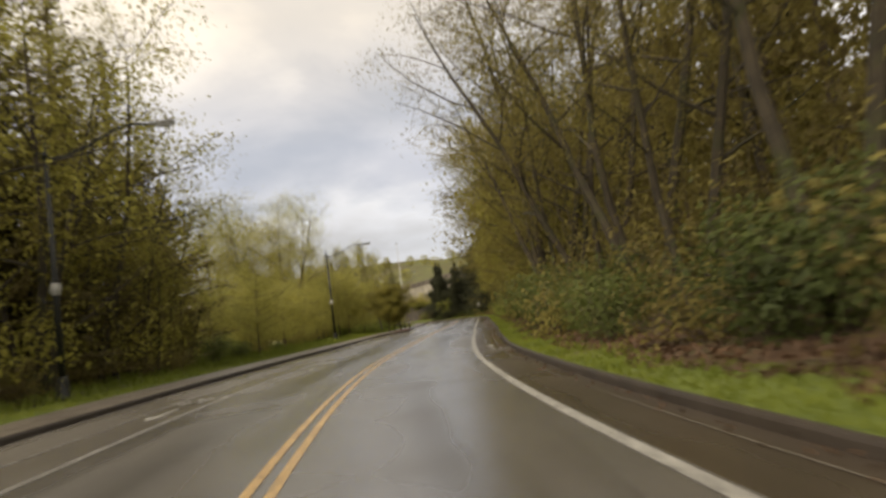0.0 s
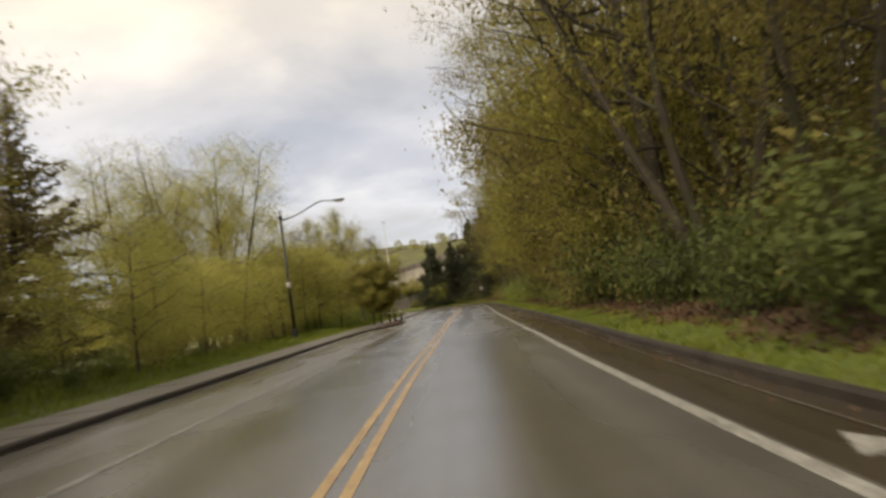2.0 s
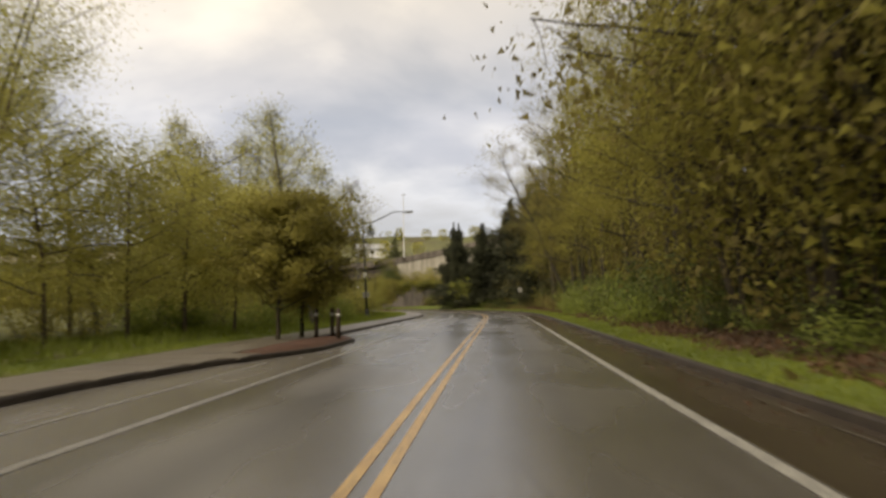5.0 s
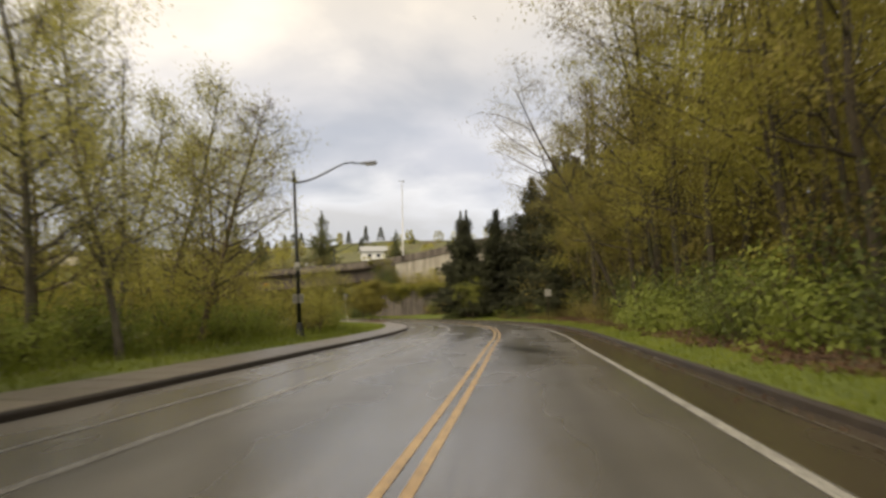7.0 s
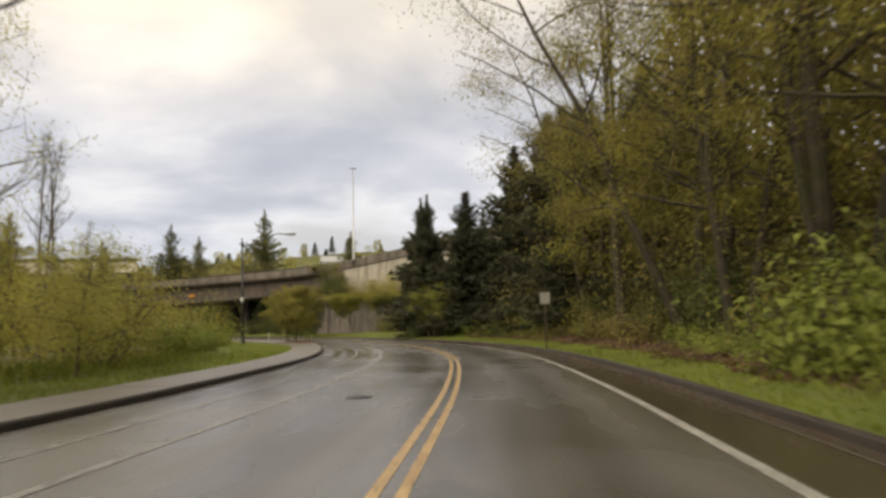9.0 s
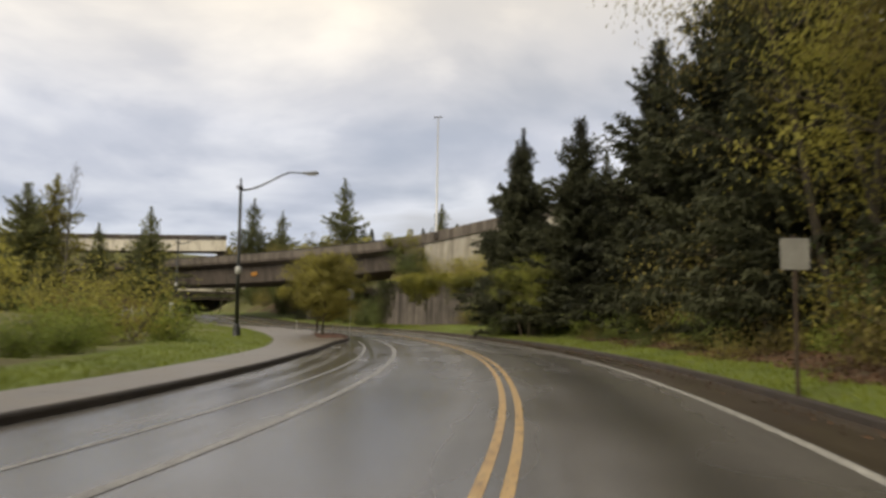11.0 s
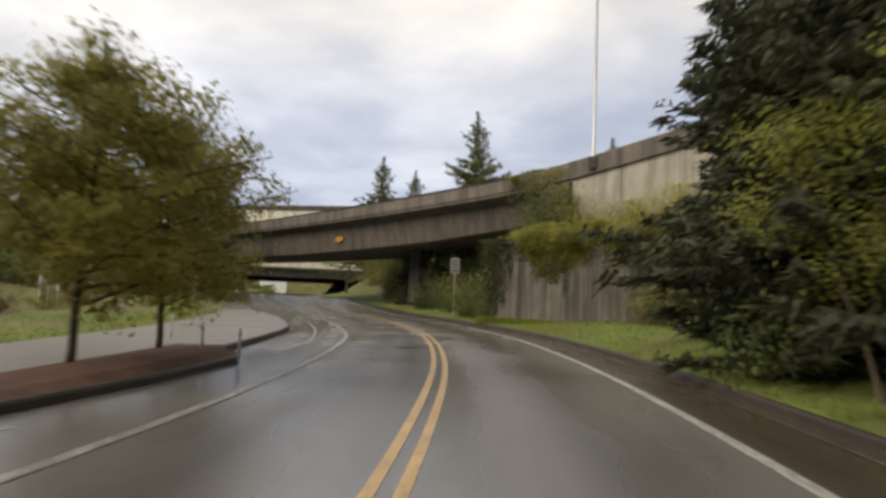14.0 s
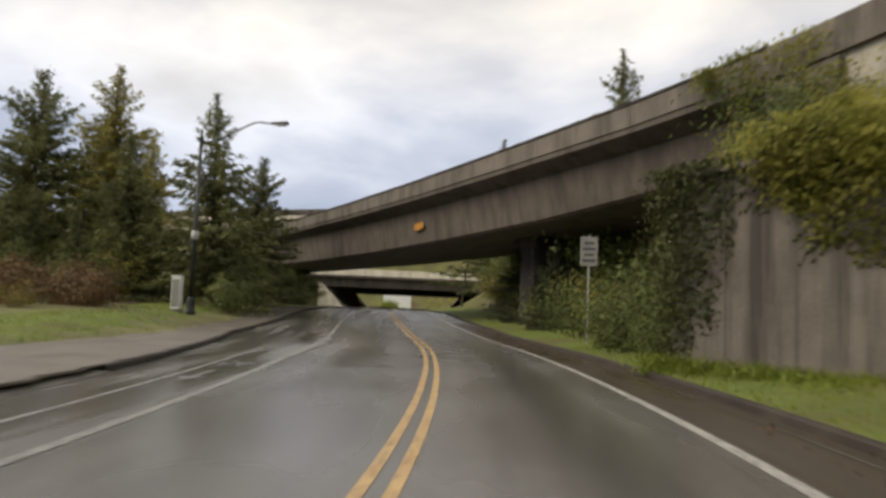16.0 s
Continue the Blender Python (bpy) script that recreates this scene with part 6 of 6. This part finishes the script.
for i in range(90):
    x, y = R2.uniform(-120, -38), R2.uniform(-60, 115)
    scrub.append((x, y, R2.uniform(3.5, 8), R2.uniform(2.0, 3.5), 0))
far_wood("hill_scrub", "distant yellow-green scrub and small trees", scrub, M_SPRING, 79)
back = []
for i in range(80):
    s_, o_ = R2.uniform(-25, 190), R2.uniform(34, 75)
    p = along(s_, o_)
    back.append((float(p[0]), float(p[1]), R2.uniform(7, 13), R2.uniform(3, 5), 0))
for i in range(40):
    a = R2.uniform(-2.6, -0.5)
    back.append((20 * math.cos(a) * 4 - 3, -84 + 30 * math.sin(a) * 1.3 - 20, R2.uniform(10, 18), R2.uniform(3, 4.5), 0))
for i in range(60):
    s_, o_ = R2.uniform(330, 410), R2.uniform(9, 40) * R2.choice((-1, 1))
    p = along(s_, o_)
    if abs(0.8 * (p[0] + 88.5) + 0.6 * (p[1] - 189.0) - 12.0) > 17:
        back.append((float(p[0]), float(p[1]), R2.uniform(5, 10), R2.uniform(2.5, 4.5), 0))
far_wood("hidden_wood", "dense brown-green wood behind the roadside trees", back, M_OLIVE, 80)

# ---- far buildings and the parked camper ----
ware = thing("warehouse", "long pale grey clad warehouse seen through trees", "building", "", pose(-84, 30, 0.0, 0, 0, 8))
bm = bmesh.new()
add_box(bm, (26, 16, 9.0), pose(0, 0, 4.5))
part("walls", bm, M_CLAD, ware)
bm = bmesh.new()
add_box(bm, (26.6, 16.6, 0.5), pose(0, 0, 9.2), 0.05)
part("roof", bm, M_GALV, ware)
for z in (2.2, 4.2, 6.2, 8.0):
    bm = bmesh.new()
    add_box(bm, (26.2, 16.2, 0.22), pose(0, 0, z), 0.03)
    part("cladding_rail", bm, M_GALV, ware)
house = thing("hill_house", "small white house with a low grey roof on the ridge", "house", "", pose(-30, 262, float(ground_h(-30, 262)[0]) - 0.3, 0, 0, 12))
bm = bmesh.new()
add_box(bm, (13, 8, 3.4), pose(0, 0, 1.7))
part("walls", bm, M_PAINTED, house)
part("roof", mesh_of("roof", [(-7, -4.6, 3.3), (7, -4.6, 3.3), (7, 4.6, 3.3), (-7, 4.6, 3.3), (-7, 0, 5.4), (7, 0, 5.4)], [(0, 1, 5, 4), (2, 3, 4, 5), (0, 4, 3), (1, 2, 5), (0, 3, 2, 1)], M_GALV), None, house)
for x in (-4, -1, 3.5):
    bm = bmesh.new()
    add_box(bm, (1.3, 0.1, 1.1), pose(x, -4.02, 1.9), 0.02)
    part("window", bm, M_DARKGLASS, house)

cx, cy = -46.0, 232.0
camper = thing("camper_van", "white camper van parked on the hillside", "camper van", "", pose(cx, cy, float(ground_h(cx, cy)[0]) - 0.05, 0, 0, 10))
bm = bmesh.new()
add_box(bm, (5.6, 2.3, 2.4), pose(-0.6, 0, 1.85), 0.15)
part("body", bm, M_PAINTED, camper)
bm = bmesh.new()
add_box(bm, (1.9, 2.1, 1.5), pose(3.0, 0, 1.25), 0.2)
cab = part("cab", bm, M_PAINTED, camper)
bm = bmesh.new()
add_box(bm, (0.7, 2.12, 0.55), pose(3.0, 0, 1.75), 0.05)
part("cab_window", bm, M_DARKGLASS, cab)
for x in (-2.0, 0.6):
    bm = bmesh.new()
    add_box(bm, (1.2, 0.06, 0.6), pose(x, -1.17, 2.2), 0.02)
    part("window", bm, M_DARKGLASS, camper)
for x in (-2.0, 2.9):
    for y in (-1.0, 1.0):
        bm = bmesh.new()
        add_cyl(bm, 0.42, 0.42, 0.28, pose(x, y, 0.42, 90, 0, 0))
        w = part("wheel", bm, M_RUBBER, camper)
        bm = bmesh.new()
        add_cyl(bm, 0.22, 0.2, 0.30, pose(x, y, 0.42, 90, 0, 0))
        part("rim", bm, M_GALV, w)

low = thing("white_building", "low white flat-roofed building seen through the underpass", "building", "", pose(-140.5, 275.0, 0.6, 0, 0, 38))
bm = bmesh.new()
add_box(bm, (8.0, 5.0, 5.0), pose(0, 0, 2.5), 0.05)
part("walls", bm, M_WHITEWALL, low)
bm = bmesh.new()
add_box(bm, (8.3, 5.3, 0.25), pose(0, 0, 5.12), 0.04)
part("roof", bm, M_GALV, low)
for x, y, sc in ((-136.5, 266.5, 1.3), (-138.8, 268.5, 1.4), (-133.5, 265.0, 1.2), (-141.5, 270.0, 1.3)):
    place(bush_f, x, y, sc)

# ---- grass blades and leaf litter ----
def blades(name, label, s0, s1, o0, o1, n, tall, mat, zf, seed, wide=0.012):
    rng = np.random.default_rng(seed)
    s, u = rng.uniform(s0, s1, n), rng.uniform(0, 1, n)
    o = (o0(s) if callable(o0) else o0) * (1 - u) + (o1(s) if callable(o1) else o1) * u
    xy = along(s, o)
    p = np.c_[xy, zf(s, o) + climb(s)]
    a = rng.uniform(0, 2 * math.pi, n)
    w = np.c_[np.cos(a), np.sin(a), 0 * a] * wide
    h = tall * rng.uniform(0.4, 1.3, n)[:, None]
    up = np.c_[rng.normal(size=(n, 2)) * 0.45, np.ones(n)] * h
    q = np.stack([p - w, p + w, p + up + w * 0.15, p + up - w * 0.15], 1)
    return tagged(new(name, quad_mesh(name, q.reshape(-1, 3), mat)), label, "grass", kind="stuff")


vl66 = lambda s, o: 0.135 + lift(s) * ((walk_back(s) - 0.4 - o) / 1.4).clip(0, 1)
blades("verge_grass", "mown green grass blades on the right verge", 14, 215, lambda s: kerb_right(s) + 0.09, lambda s: verge_edge(s) + 0.25, 40000, 0.09, M_BLADE, lambda s, o: bank_z(s, o) - 0.01, 91, 0.016)
blades("rough_grass", "long rough grass under the trees behind the pavement", 24, 150, -9.2, -15.5, 20000, 0.32, M_BLADE, lambda s, o: ground_h(*along(s, o).T) - 0.02, 95, 0.03)
blades("verge_grass", "mown green grass blades on the left verge", 30, 235, lambda s: walk_back(s) - 0.02, lambda s: lawn(s) + 1.4, 32000, 0.10, M_BLADE, vl66, 92, 0.018)


def litter(name, label, s0, s1, o0, o1, n, zf, seed, size):
    rng = np.random.default_rng(seed)
    s, u = rng.uniform(s0, s1, n), rng.uniform(0, 1, n)
    o = (o0(s) if callable(o0) else o0) * (1 - u) + (o1(s) if callable(o1) else o1) * u
    c = np.c_[along(s, o), zf(s, o) + rng.uniform(0.01, 0.06, n)]
    return tagged(new(name, leaf_mesh(name, leaf_faces(c, rng, size, size * 0.7), M_LITTER)), label, "leaf litter", kind="stuff")


rngw = np.random.default_rng(96)
foot = np.array([(*(WALL_A + wdir * u - wnor * v).xy, 0.14) for u, v in zip(rngw.uniform(-0.5, wlen, 5000), np.abs(rngw.normal(size=5000)) * 0.45 + 0.06)])
tagged(new("wall_foot_grass", leaf_mesh("wall_foot_grass", leaf_faces(foot + np.c_[np.zeros((5000, 2)), rngw.uniform(0, 0.3, 5000)], rngw, 0.30, 0.05, -2.0), M_BLADE)), "long green grass at the foot of the stained wall", "grass", kind="stuff")
litter("leaf_litter", "dead brown leaves and bracken at the wood's foot", 14, 172, lambda s: verge_edge(s) - 0.3, lambda s: verge_edge(s) + 1.5, 14000, bank_z, 93, 0.13)
litter("leaf_litter", "scattered dead leaves along the right gutter", 14, 200, 3.9, 4.55, 1500, lambda s, o: 0 * s - 0.02, 94, 0.07)

# ---- pavement slabs, last: each one a piece of the pavement ----
sb = bmesh.new()
add_box(sb, (1.0, 1.0, 0.05), None, 0.008)
slab_mesh = bpy.data.meshes.new("slab")
sb.to_mesh(slab_mesh)
sb.free()
slab_mesh.materials.append(M_WALK)
for s in np.arange(20.0, 262.0, 1.55):
    near, far = float(bed(np.array([s]))[0]), float(walk_back(s))
    mid = (near + far) / 2
    p = along(s, mid)
    d = along(s + 0.4, mid) - along(s - 0.4, mid)
    ob = new("slab", slab_mesh)
    ob.parent = PAVE
    ob.matrix_basis = pose(p[0], p[1], 0.112 + float(climb(s)) + random.uniform(-0.003, 0.003), 0, 0, math.degrees(math.atan2(d[1], d[0]))) @ Matrix.Diagonal((1.525, near - far - 0.03, 1, 1))
